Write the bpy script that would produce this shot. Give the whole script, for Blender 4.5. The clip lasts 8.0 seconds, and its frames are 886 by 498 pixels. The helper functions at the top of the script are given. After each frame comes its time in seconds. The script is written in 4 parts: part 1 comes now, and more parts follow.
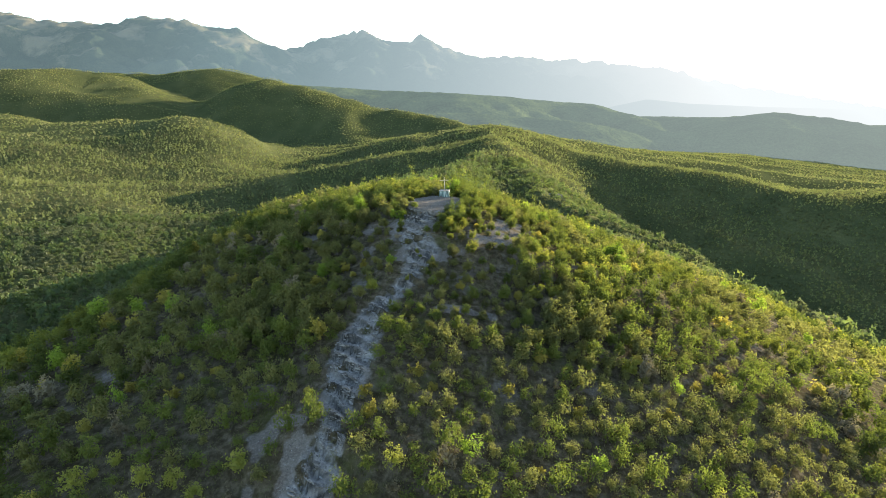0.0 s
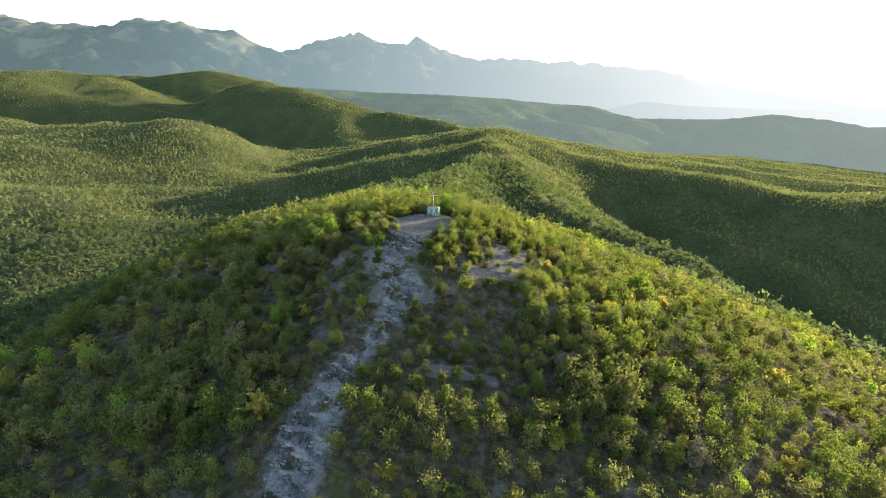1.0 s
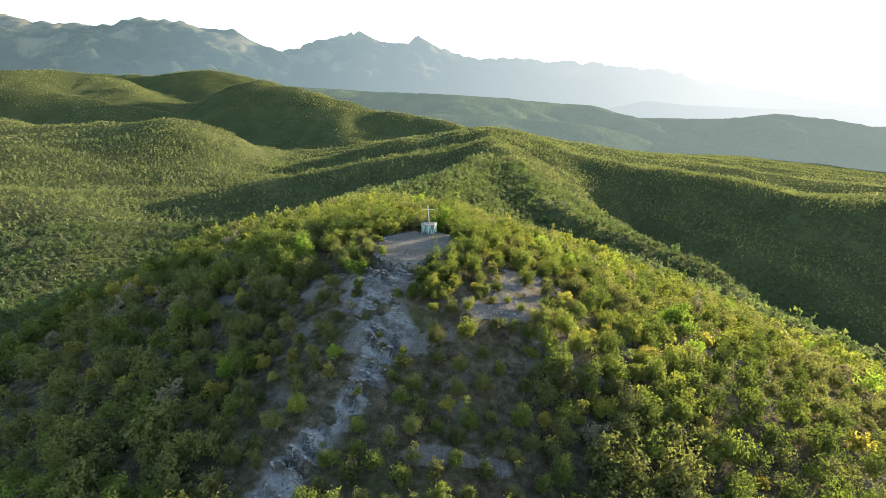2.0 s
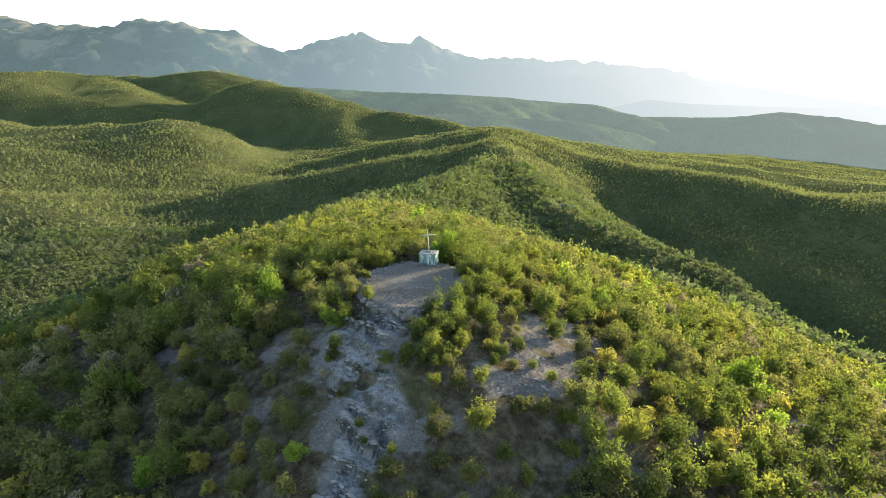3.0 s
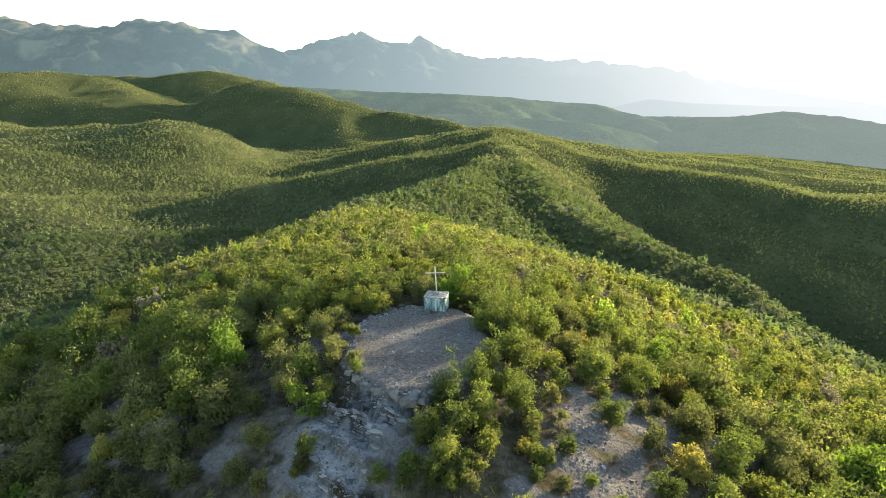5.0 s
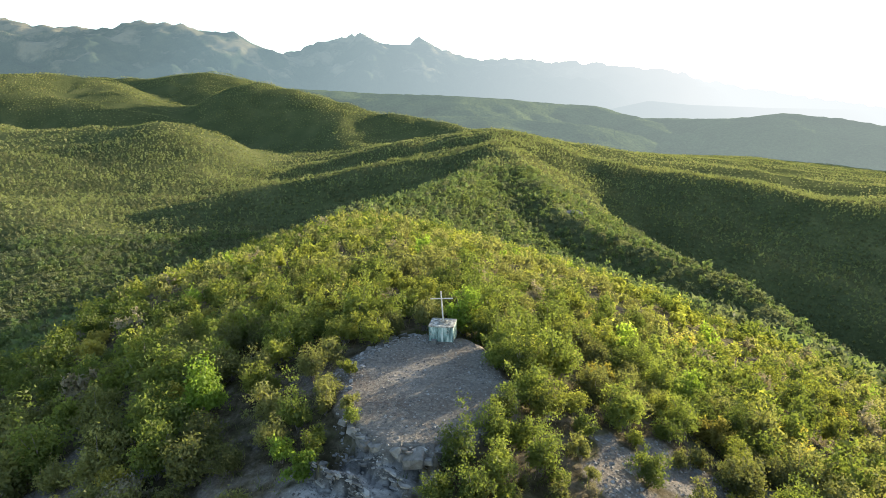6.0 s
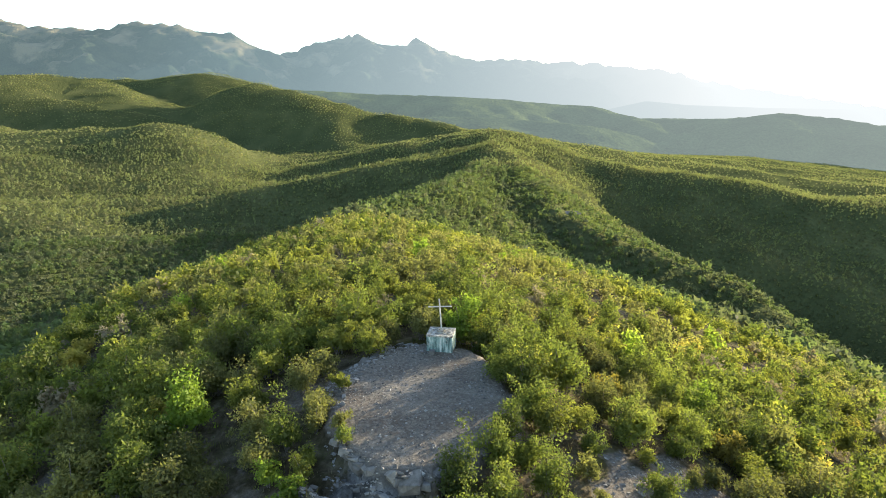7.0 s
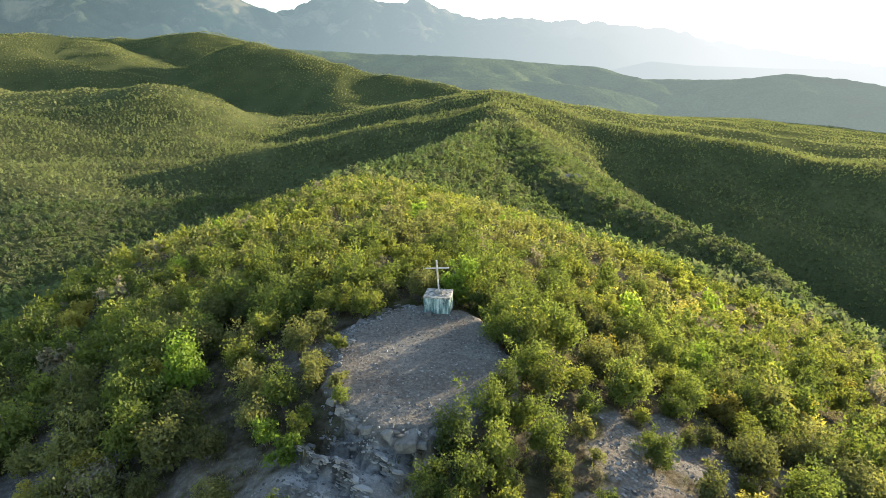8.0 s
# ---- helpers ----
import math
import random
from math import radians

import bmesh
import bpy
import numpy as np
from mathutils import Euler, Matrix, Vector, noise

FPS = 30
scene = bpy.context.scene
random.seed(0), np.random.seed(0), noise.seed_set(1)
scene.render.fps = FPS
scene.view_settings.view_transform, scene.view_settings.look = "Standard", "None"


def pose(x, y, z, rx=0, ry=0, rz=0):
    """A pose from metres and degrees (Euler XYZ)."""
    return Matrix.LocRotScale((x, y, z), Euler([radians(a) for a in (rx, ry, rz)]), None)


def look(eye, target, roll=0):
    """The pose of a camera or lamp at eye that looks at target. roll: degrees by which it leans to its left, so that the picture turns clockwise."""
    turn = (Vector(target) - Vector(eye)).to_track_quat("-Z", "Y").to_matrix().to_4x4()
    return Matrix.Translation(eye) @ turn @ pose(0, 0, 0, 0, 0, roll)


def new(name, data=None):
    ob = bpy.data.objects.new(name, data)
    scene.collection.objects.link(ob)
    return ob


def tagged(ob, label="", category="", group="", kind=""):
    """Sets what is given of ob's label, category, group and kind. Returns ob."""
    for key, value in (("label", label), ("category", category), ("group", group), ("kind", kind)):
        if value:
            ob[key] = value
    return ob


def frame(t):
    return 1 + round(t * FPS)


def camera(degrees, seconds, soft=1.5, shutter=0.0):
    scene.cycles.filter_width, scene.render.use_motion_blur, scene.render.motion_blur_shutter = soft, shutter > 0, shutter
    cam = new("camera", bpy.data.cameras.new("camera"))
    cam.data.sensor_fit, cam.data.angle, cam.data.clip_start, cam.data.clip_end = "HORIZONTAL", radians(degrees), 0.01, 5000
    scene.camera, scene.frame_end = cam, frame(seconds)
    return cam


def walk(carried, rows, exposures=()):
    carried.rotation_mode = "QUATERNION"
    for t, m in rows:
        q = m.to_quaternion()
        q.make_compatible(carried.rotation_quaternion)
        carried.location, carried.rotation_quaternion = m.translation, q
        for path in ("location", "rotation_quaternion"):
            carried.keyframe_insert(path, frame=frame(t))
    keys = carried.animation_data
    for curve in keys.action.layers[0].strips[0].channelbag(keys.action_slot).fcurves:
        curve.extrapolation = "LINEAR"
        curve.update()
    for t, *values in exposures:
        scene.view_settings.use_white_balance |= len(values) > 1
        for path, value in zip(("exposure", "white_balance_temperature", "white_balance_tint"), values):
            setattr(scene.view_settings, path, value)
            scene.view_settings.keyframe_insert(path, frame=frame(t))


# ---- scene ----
cam = camera(77.3, 8.0, soft=0.5)
EXPOSURE = 1.9
PATH = [
    (0, (0.348, 2.481, 9.805), (0.33, 4.412, 9.286), -0.2),
    (0.5, (0.726, 7.977, 9.748), (0.73, 9.909, 9.233), -0.2),
    (1, (0.989, 12.269, 9.601), (0.982, 14.203, 9.089), -0.2),
    (1.5, (1.217, 16.033, 9.392), (1.206, 17.967, 8.882), -0.3),
    (1.7, (1.277, 17.672, 9.355), (1.266, 19.605, 8.844), -0.2),
    (2.8, (1.129, 27.183, 9.338), (1.119, 29.115, 8.821), -0.4),
    (3, (1.166, 28.523, 9.309), (1.147, 30.456, 8.795), -0.5),
    (3.5, (1.051, 30.501, 9.259), (1.031, 32.434, 8.744), -0.6),
    (4, (0.897, 32.454, 9.229), (0.877, 34.387, 8.714), -0.6),
    (4.5, (0.724, 34.418, 9.223), (0.704, 36.351, 8.708), -0.6),
    (4.7, (0.676, 35.153, 9.228), (0.655, 37.085, 8.713), -0.6),
    (6, (0.241, 39.136, 9.383), (0.223, 41.07, 8.874), -0.6),
    (6.5, (0.175, 39.953, 9.351), (0.158, 41.888, 8.843), -0.6),
    (7, (0.215, 40.302, 9.267), (0.205, 42.237, 8.76), -0.7),
    (7.5, (0.271, 40.46, 9.14), (0.262, 42.388, 8.608), -0.7),
    (8, (0.325, 40.527, 9.107), (0.313, 42.424, 8.474), -0.7),
]
walk(cam, [(t, look(eye, target, roll)) for t, eye, target, roll in PATH], exposures=((0, EXPOSURE), (8, EXPOSURE)))

# ---------------- sky and sun ----------------
SUN_AZIMUTH, SUN_HEIGHT = 50.0, 10.0  # degrees to the right of ahead, degrees over the horizon
world = bpy.data.worlds.new("sky")
scene.world = world
world.use_nodes = True
sky = world.node_tree.nodes.new("ShaderNodeTexSky")
sky.sky_type, sky.sun_disc = "NISHITA", False
sky.sun_elevation, sky.sun_rotation = radians(SUN_HEIGHT), radians(SUN_AZIMUTH)
sky.altitude, sky.air_density, sky.dust_density, sky.ozone_density = 700, 1.0, 1.2, 1.0
world.node_tree.nodes["Background"].inputs["Strength"].default_value = 0.15
world.node_tree.links.new(sky.outputs["Color"], world.node_tree.nodes["Background"].inputs["Color"])
sun = new("sun", bpy.data.lights.new("sun", "SUN"))
sun.data.energy, sun.data.angle, sun.data.color = 4.7, radians(0.6), (1.0, 0.88, 0.64)
SUN_WAY = Vector((math.sin(radians(SUN_AZIMUTH)) * math.cos(radians(SUN_HEIGHT)), math.cos(radians(SUN_AZIMUTH)) * math.cos(radians(SUN_HEIGHT)), math.sin(radians(SUN_HEIGHT))))
sun.matrix_world = look(SUN_WAY * 200, (0, 0, 0))


# ---------------- materials ----------------
class Nodes:
    """A short hand for node materials."""

    def __init__(self, name):
        self.mat = bpy.data.materials.new(name)
        self.mat.use_nodes = True
        self.tree = self.mat.node_tree
        self.tree.nodes.clear()
        self.out = self.tree.nodes.new("ShaderNodeOutputMaterial")

    def put(self, value, socket):
        if isinstance(value, bpy.types.NodeSocket):
            self.tree.links.new(value, socket)
        elif isinstance(value, (tuple, list)) and len(value) == 3 and socket.type == "RGBA":
            socket.default_value = (*value, 1)
        else:
            socket.default_value = value

    def node(self, kind, out=0, **ins):
        n = self.tree.nodes.new("ShaderNode" + kind)
        for key, value in ins.items():
            if key.startswith("i_"):
                self.put(value, n.inputs[int(key[2:])])
            else:
                self.put(value, n.inputs[key.replace("_", " ")])
        return n.outputs[out]

    def noise(self, scale, detail=4.0, vector=None, rough=.55):
        n = self.tree.nodes.new("ShaderNodeTexNoise")
        n.inputs["Scale"].default_value, n.inputs["Detail"].default_value, n.inputs["Roughness"].default_value = scale, detail, rough
        if vector is not None:
            self.tree.links.new(vector, n.inputs["Vector"])
        return n.outputs["Fac"]

    def position(self):
        return self.tree.nodes.new("ShaderNodeNewGeometry").outputs["Position"]

    def island(self):
        return self.tree.nodes.new("ShaderNodeNewGeometry").outputs["Random Per Island"]

    def each(self):
        return self.tree.nodes.new("ShaderNodeObjectInfo").outputs["Random"]

    def attribute(self, name):
        n = self.tree.nodes.new("ShaderNodeAttribute")
        n.attribute_name = name
        return n.outputs["Fac"]

    def math(self, op, a, b=0.0, clamp=False):
        n = self.tree.nodes.new("ShaderNodeMath")
        n.operation, n.use_clamp = op, clamp
        self.put(a, n.inputs[0]), self.put(b, n.inputs[1])
        return n.outputs[0]

    def span(self, v, lo, hi, to_lo=0.0, to_hi=1.0):
        n = self.tree.nodes.new("ShaderNodeMapRange")
        self.put(v, n.inputs["Value"])
        for key, value in (("From Min", lo), ("From Max", hi), ("To Min", to_lo), ("To Max", to_hi)):
            n.inputs[key].default_value = value
        return n.outputs["Result"]

    def ramp(self, v, *stops):
        n = self.tree.nodes.new("ShaderNodeValToRGB")
        while len(n.color_ramp.elements) < len(stops):
            n.color_ramp.elements.new(0.5)
        for e, (p, c) in zip(n.color_ramp.elements, stops):
            e.position, e.color = p, (*c, 1)
        self.put(v, n.inputs["Fac"])
        return n.outputs["Color"]

    def mix(self, fac, a, b, blend="MIX"):
        n = self.tree.nodes.new("ShaderNodeMix")
        n.data_type, n.blend_type = "RGBA", blend
        self.put(fac, n.inputs[0]), self.put(a, n.inputs[6]), self.put(b, n.inputs[7])
        return n.outputs[2]

    def bump(self, h, strength, distance):
        n = self.tree.nodes.new("ShaderNodeBump")
        n.inputs["Strength"].default_value, n.inputs["Distance"].default_value = strength, distance
        self.put(h, n.inputs["Height"])
        return n.outputs["Normal"]

    def solid(self, color, rough=.9, normal=None, **more):
        n = self.tree.nodes.new("ShaderNodeBsdfPrincipled")
        self.put(color, n.inputs["Base Color"]), self.put(rough, n.inputs["Roughness"])
        for key, value in more.items():
            self.put(value, n.inputs[key.replace("_", " ")])
        if normal is not None:
            self.put(normal, n.inputs["Normal"])
        return n.outputs[0]

    def done(self, shader):
        self.tree.links.new(shader, self.out.inputs["Surface"])
        return self.mat


def soil_color(m, p):
    grain = m.ramp(m.noise(9.0, 6, p, .65), (.32, (.07, .060, .051)), (.5, (.155, .139, .120)), (.68, (.31, .285, .252)))
    stain = m.ramp(m.noise(.55, 4, p), (.3, (.11, .08, .06)), (.55, (.182, .158, .134)), (.75, (.25, .222, .195)))
    return m.mix(.5, grain, stain)


def ground_material():
    m = Nodes("hillside_soil_and_undergrowth")
    p = m.position()
    soil = soil_color(m, p)
    litter = m.ramp(m.noise(1.7, 6, p, .7), (.3, (.032, .026, .016)), (.48, (.075, .062, .038)), (.62, (.14, .116, .08)), (.8, (.25, .22, .18)))
    green = m.ramp(m.noise(.06, 5, p), (.3, (.050, .062, .020)), (.55, (.095, .100, .034)), (.75, (.15, .135, .050)))
    canopy = m.ramp(m.math("ADD", m.math("MULTIPLY", m.noise(.03, 4, p), .6), m.math("MULTIPLY", m.noise(.5, 5, p, .7), .4)), (.32, (.044, .058, .023)), (.5, (.075, .089, .035)), (.66, (.110, .118, .048)))
    cover = m.mix(m.span(m.noise(.35, 6, p, .7), .52, .74), litter, green)
    patches = m.math("MULTIPLY", m.span(m.noise(.23, 5, p, .6), .53, .66, 0, .65), m.math("SUBTRACT", 1.0, m.attribute("wooded")))
    bare = m.math("ADD", m.attribute("bare"), patches, True)
    bare = m.span(m.math("ADD", bare, m.math("MULTIPLY", m.math("SUBTRACT", m.noise(3.5, 5, p), .5), .7)), .3, .7)
    cover = m.mix(m.math("MULTIPLY", m.attribute("wooded"), .85), cover, canopy)
    dust = m.ramp(m.noise(2.6, 6, p, .7), (.3, (.20, .187, .172)), (.5, (.39, .37, .345)), (.7, (.56, .535, .50)))
    soil = m.mix(m.math("MULTIPLY", m.attribute("dust"), .75), soil, dust)
    # dark rock colour, with the shade of risers and lip painted in
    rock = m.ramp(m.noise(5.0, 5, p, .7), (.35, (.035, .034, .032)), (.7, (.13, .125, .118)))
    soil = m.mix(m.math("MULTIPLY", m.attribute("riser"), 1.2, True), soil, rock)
    color = m.mix(bare, cover, soil)
    relief = m.math("ADD", m.noise(14, 5, p, .7), m.math("MULTIPLY", m.noise(2.2, 4, p), 2.0))
    fine = m.tree.nodes.new("ShaderNodeBump")
    fine.inputs["Strength"].default_value, fine.inputs["Distance"].default_value = .8, .07
    m.put(relief, fine.inputs["Height"])
    m.put(m.bump(m.math("MULTIPLY", m.noise(.42, 3, p, .6), m.attribute("wooded")), 1.0, 2.2), fine.inputs["Normal"])
    return m.done(m.solid(color, 1.0, fine.outputs["Normal"], Specular_IOR_Level=.0))


def leaf_material(name, dark, mid, light, through_share=.5, speck=.16):
    m = Nodes(name)
    tone = m.math("ADD", m.math("MULTIPLY", m.island(), speck), m.math("MULTIPLY", m.each(), .65 - speck))
    tone = m.math("ADD", tone, m.span(m.noise(.45, 3, m.position()), .3, .7, 0, .35), True)
    color = m.ramp(tone, (.1, dark), (.5, mid), (.92, light))
    lit = m.mix(1.0, color, (1.15, 1.2, .78), "MULTIPLY")
    body = m.node("MixShader", Fac=through_share, i_1=m.node("BsdfDiffuse", Color=color), i_2=m.node("BsdfTranslucent", Color=lit))
    return m.done(m.node("MixShader", Fac=.012, i_1=body, i_2=m.node("BsdfGlossy", Color=(.9, .9, .9), Roughness=.6)))


def bark_material(name, a, b):
    m = Nodes(name)
    return m.done(m.solid(m.ramp(m.noise(25, 4), (.35, a), (.65, b)), .9, m.bump(m.noise(60, 3), .4, .01)))


def stone_material():
    m = Nodes("grey_limestone")
    p = m.position()
    color = m.ramp(m.math("ADD", m.math("MULTIPLY", m.noise(4, 6, p, .65), .8), m.math("MULTIPLY", m.each(), .25)), (.3, (.08, .073, .065)), (.55, (.19, .175, .158)), (.85, (.35, .33, .30)))
    return m.done(m.solid(color, .9, m.bump(m.noise(18, 5, p, .7), .7, .03)))


def gravel_material():
    m = Nodes("loose_gravel")
    color = m.ramp(m.island(), (.1, (.075, .069, .062)), (.6, (.155, .143, .128)), (.97, (.29, .275, .25)))
    return m.done(m.solid(color, .92))


def rubble_material():
    m = Nodes("broken_pale_limestone")
    p = m.position()
    tone = m.math("ADD", m.math("MULTIPLY", m.island(), .6), m.math("MULTIPLY", m.noise(9, 5, p, .7), .4))
    color = m.ramp(tone, (.2, (.085, .08, .074)), (.5, (.19, .178, .165)), (.85, (.34, .325, .305)))
    return m.done(m.solid(color, .92, m.bump(m.noise(30, 4, p, .7), .5, .02)))


def painted_concrete_material():
    m = Nodes("weathered_painted_concrete")
    tex = m.tree.nodes.new("ShaderNodeTexCoord")
    stretch = m.tree.nodes.new("ShaderNodeMapping")
    stretch.inputs["Scale"].default_value = (9, 9, 1.6)
    m.tree.links.new(tex.outputs["Object"], stretch.inputs["Vector"])
    streak = m.noise(1.0, 5, stretch.outputs[0], .65)
    paint = m.ramp(streak, (.34, (.035, .048, .045)), (.45, (.13, .205, .19)), (.54, (.29, .385, .355)), (.66, (.62, .64, .60)))
    worn = m.span(m.noise(5, 5, tex.outputs["Object"], .7), .55, .68)
    color = m.mix(worn, paint, (.40, .37, .33))
    return m.done(m.solid(color, .85, m.bump(m.noise(30, 4, tex.outputs["Object"]), .35, .01)))


def cement_material():
    m = Nodes("rough_cement")
    tex = m.tree.nodes.new("ShaderNodeTexCoord").outputs["Object"]
    color = m.ramp(m.noise(6, 6, tex, .75), (.36, (.07, .064, .05)), (.47, (.22, .20, .17)), (.56, (.38, .36, .32)), (.68, (.56, .53, .48)))
    return m.done(m.solid(color, .92, m.bump(m.noise(25, 5, tex, .7), .6, .02)))


def white_paint_material():
    m = Nodes("chalky_white_paint")
    tex = m.tree.nodes.new("ShaderNodeTexCoord").outputs["Object"]
    color = m.ramp(m.noise(11, 5, tex, .7), (.30, (.22, .20, .16)), (.44, (.38, .37, .34)), (.7, (.56, .56, .53)))
    return m.done(m.solid(color, .55, m.bump(m.noise(40, 3, tex), .2, .004)))


def distance_material(name, low, high, rock_color, haze_color, sunward_haze_color, veil, glow, tall):
    """Far slopes with haze painted as emission, thicker and brighter towards the sun's side."""
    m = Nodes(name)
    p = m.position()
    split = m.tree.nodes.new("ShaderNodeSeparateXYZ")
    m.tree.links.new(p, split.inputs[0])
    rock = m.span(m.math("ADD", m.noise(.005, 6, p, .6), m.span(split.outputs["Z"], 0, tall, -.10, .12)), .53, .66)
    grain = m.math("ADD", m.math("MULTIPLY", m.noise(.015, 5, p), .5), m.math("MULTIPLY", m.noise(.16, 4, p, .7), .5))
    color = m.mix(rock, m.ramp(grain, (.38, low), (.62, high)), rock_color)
    haze_glow = m.node("Emission", Color=m.mix(m.span(split.outputs["X"], -1200, 1500), haze_color, sunward_haze_color), Strength=m.span(split.outputs["X"], -1900, 1700, *glow))
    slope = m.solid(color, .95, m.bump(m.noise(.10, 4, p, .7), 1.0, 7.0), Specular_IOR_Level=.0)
    return m.done(m.node("MixShader", Fac=m.span(split.outputs["X"], -1900, 1700, *veil), i_1=slope, i_2=haze_glow))


GROUND = ground_material()
LEAF = {
    "green": leaf_material("green_leaves", (.054, .070, .017), (.120, .146, .032), (.208, .234, .052), .56),
    "yellow_green": leaf_material("yellow_green_leaves", (.092, .103, .023), (.198, .210, .042), (.305, .306, .070), .57),
    "olive": leaf_material("olive_leaves", (.064, .067, .024), (.144, .146, .048), (.236, .228, .080), .53),
    "golden": leaf_material("golden_leaves", (.14, .116, .026), (.295, .252, .055), (.43, .372, .10), .55),
    "lime": leaf_material("lime_leaves", (.105, .155, .022), (.19, .262, .038), (.30, .375, .062), .6),
    "dry": leaf_material("dry_khaki_twigs", (.115, .095, .060), (.23, .195, .13), (.34, .30, .21), .35),
}
# darker, bluer copies of LEAF with distance haze put into the colour
HAZED_RIDGE_LEAF = {
    "green": leaf_material("hazed_green_ridge_leaves", (0.051, 0.073, 0.032), (0.108, 0.141, 0.058), (0.180, 0.218, 0.090), .50, .10),
    "yellow_green": leaf_material("hazed_yellow_green_ridge_leaves", (0.075, 0.096, 0.038), (0.152, 0.182, 0.065), (0.243, 0.271, 0.106), .50, .10),
    "olive": leaf_material("hazed_olive_ridge_leaves", (0.061, 0.070, 0.042), (0.128, 0.143, 0.077), (0.204, 0.220, 0.122), .50, .10),
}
# paler, bluer copies of LEAF that carry far haze as leaf colour
HAZED_FAR_LEAF = {
    "green": leaf_material("hazed_distant_green_canopy", (.091, .111, .050), (.153, .172, .074), (.221, .235, .098), .48, .06),
    "yellow_green": leaf_material("hazed_distant_yellow_green_canopy", (.114, .127, .054), (.182, .193, .079), (.258, .260, .105), .48, .06),
    "olive": leaf_material("hazed_distant_olive_canopy", (.103, .106, .054), (.171, .171, .081), (.244, .238, .108), .48, .06),
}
BARK = bark_material("grey_brown_bark", (.10, .085, .07), (.24, .21, .18))
STONE, GRAVEL, RUBBLE = stone_material(), gravel_material(), rubble_material()
PAINTED, CEMENT, WHITE = painted_concrete_material(), cement_material(), white_paint_material()
# both backdrop materials glow with haze put into the surface
MOUNTAIN = distance_material("mountain_forest_and_rock_painted_haze", (.03, .046, .034), (.07, .085, .055), (.21, .18, .12), (.64, .90, 1.0), (.93, .98, 1.0), (.30, .98), (.165, .275), 480)
FAR_HILL = distance_material("far_hill_scrub_painted_haze", (.020, .034, .014), (.095, .118, .048), (.07, .085, .035), (.64, .92, .93), (.90, 1.0, .96), (.10, .54), (.13, .22), 4000)


# ---------------- the lie of the land ----------------
def lattice(ix, iy, salt):
    """Fixed random numbers 0..1 on whole coordinates."""
    h = (ix.astype(np.int64) * 374761393 + iy.astype(np.int64) * 668265263 + salt * 144665) & 0xFFFFFFFF
    h = ((h ^ (h >> 13)) * 1274126177) & 0xFFFFFFFF
    return ((h ^ (h >> 16)) & 0xFFFF) / 65535.0


def value_noise(x, y, salt=0):
    ix, iy = np.floor(x), np.floor(y)
    fx, fy = x - ix, y - iy
    fx, fy = fx * fx * (3 - 2 * fx), fy * fy * (3 - 2 * fy)
    a, b = lattice(ix, iy, salt), lattice(ix + 1, iy, salt)
    c, d = lattice(ix, iy + 1, salt), lattice(ix + 1, iy + 1, salt)
    return (a * (1 - fx) + b * fx) * (1 - fy) + (c * (1 - fx) + d * fx) * fy - 0.5


def fbm(x, y, salt=0, octaves=4):
    total, amp = 0.0, 1.0
    for i in range(octaves):
        total = total + amp * value_noise(x * 2 ** i + 17.3 * i, y * 2 ** i - 9.1 * i, salt + i)
        amp *= 0.5
    return total


def smooth(lo, hi, v):
    t = np.clip((v - lo) / (hi - lo), 0, 1)
    return t * t * (3 - 2 * t)


# each ridge: crest points (x, y, z, fall to its left, fall to its right), growth of the fall, steepest fall, roundness
RIDGES = {}
RIDGES["near"] = (
    [(-14, -70, -48, 0.25, 0.25), (-9, 5, -18.6, 0.17, 0.2), (-6, 30, -7.5, 0.13, 0.21), (-4.5, 42, -4.15, 0.19, 0.25), (-1.6, 51.5, -0.5, 0.26,
     0.33), (-0.6, 57, 0.05, 0.2, 0.37), (-1, 66, -0.4, 0.17, 0.36), (-3, 84, -2.7, 0.11, 0.3), (-8, 110, -6.6, 0.18, 0.29), (-15, 135, -10.6, 0.28, 0.3),
     (-20, 175, -15.8, 0.4, 0.3), (-11, 212, -17.8, 0.45, 0.32), (0, 250, -19.8, 0.48, 0.34), (14, 310, -20.6, 0.5, 0.34), (25, 360, -19, 0.5, 0.32), (30, 393, -16.5, 0.5, 0.3)],
    0.0006, 0.55, 4)
RIDGES["knob_spur"] = (
    [(30, 393, -16.5, 0.5, 0.3), (36, 350, -20.5, 0.6, 0.3), (39, 290, -24, 0.7, 0.3), (40, 235, -26, 0.75, 0.32), (49, 216, -29, 0.75, 0.34), (65,
     206, -33.5, 0.75, 0.34), (83, 198, -40.5, 0.75, 0.34), (93, 165, -49, 0.7, 0.34), (99, 120, -70, 0.6, 0.34)],
    0.002, 0.85, 3)
RIDGES["knob_arm"] = (
    [(30, 393, -16.5, 0.5, 0.3), (-4, 390, -21, 0.58, 0.3), (-32, 380, -25, 0.6, 0.3), (-66, 375, -29.5, 0.6, 0.3), (-93, 370, -32.5, 0.55, 0.3),
     (-142, 340, -41, 0.42, 0.3), (-200, 300, -56, 0.3, 0.3)],
    0.001, 0.75, 3)
RIDGES["low_spur"] = (
    [(-420, 300, -14, 0.12, 0.22), (-330, 300, -22, 0.12, 0.12), (-260, 298, -28, 0.12, 0.1), (-214, 296, -33, 0.12, 0.09), (-191, 288, -37, 0.12, 0.08),
     (-165, 283, -42, 0.12, 0.04), (-135, 288, -48, 0.1, 0.15)],
    0.0007, 0.35, 8)
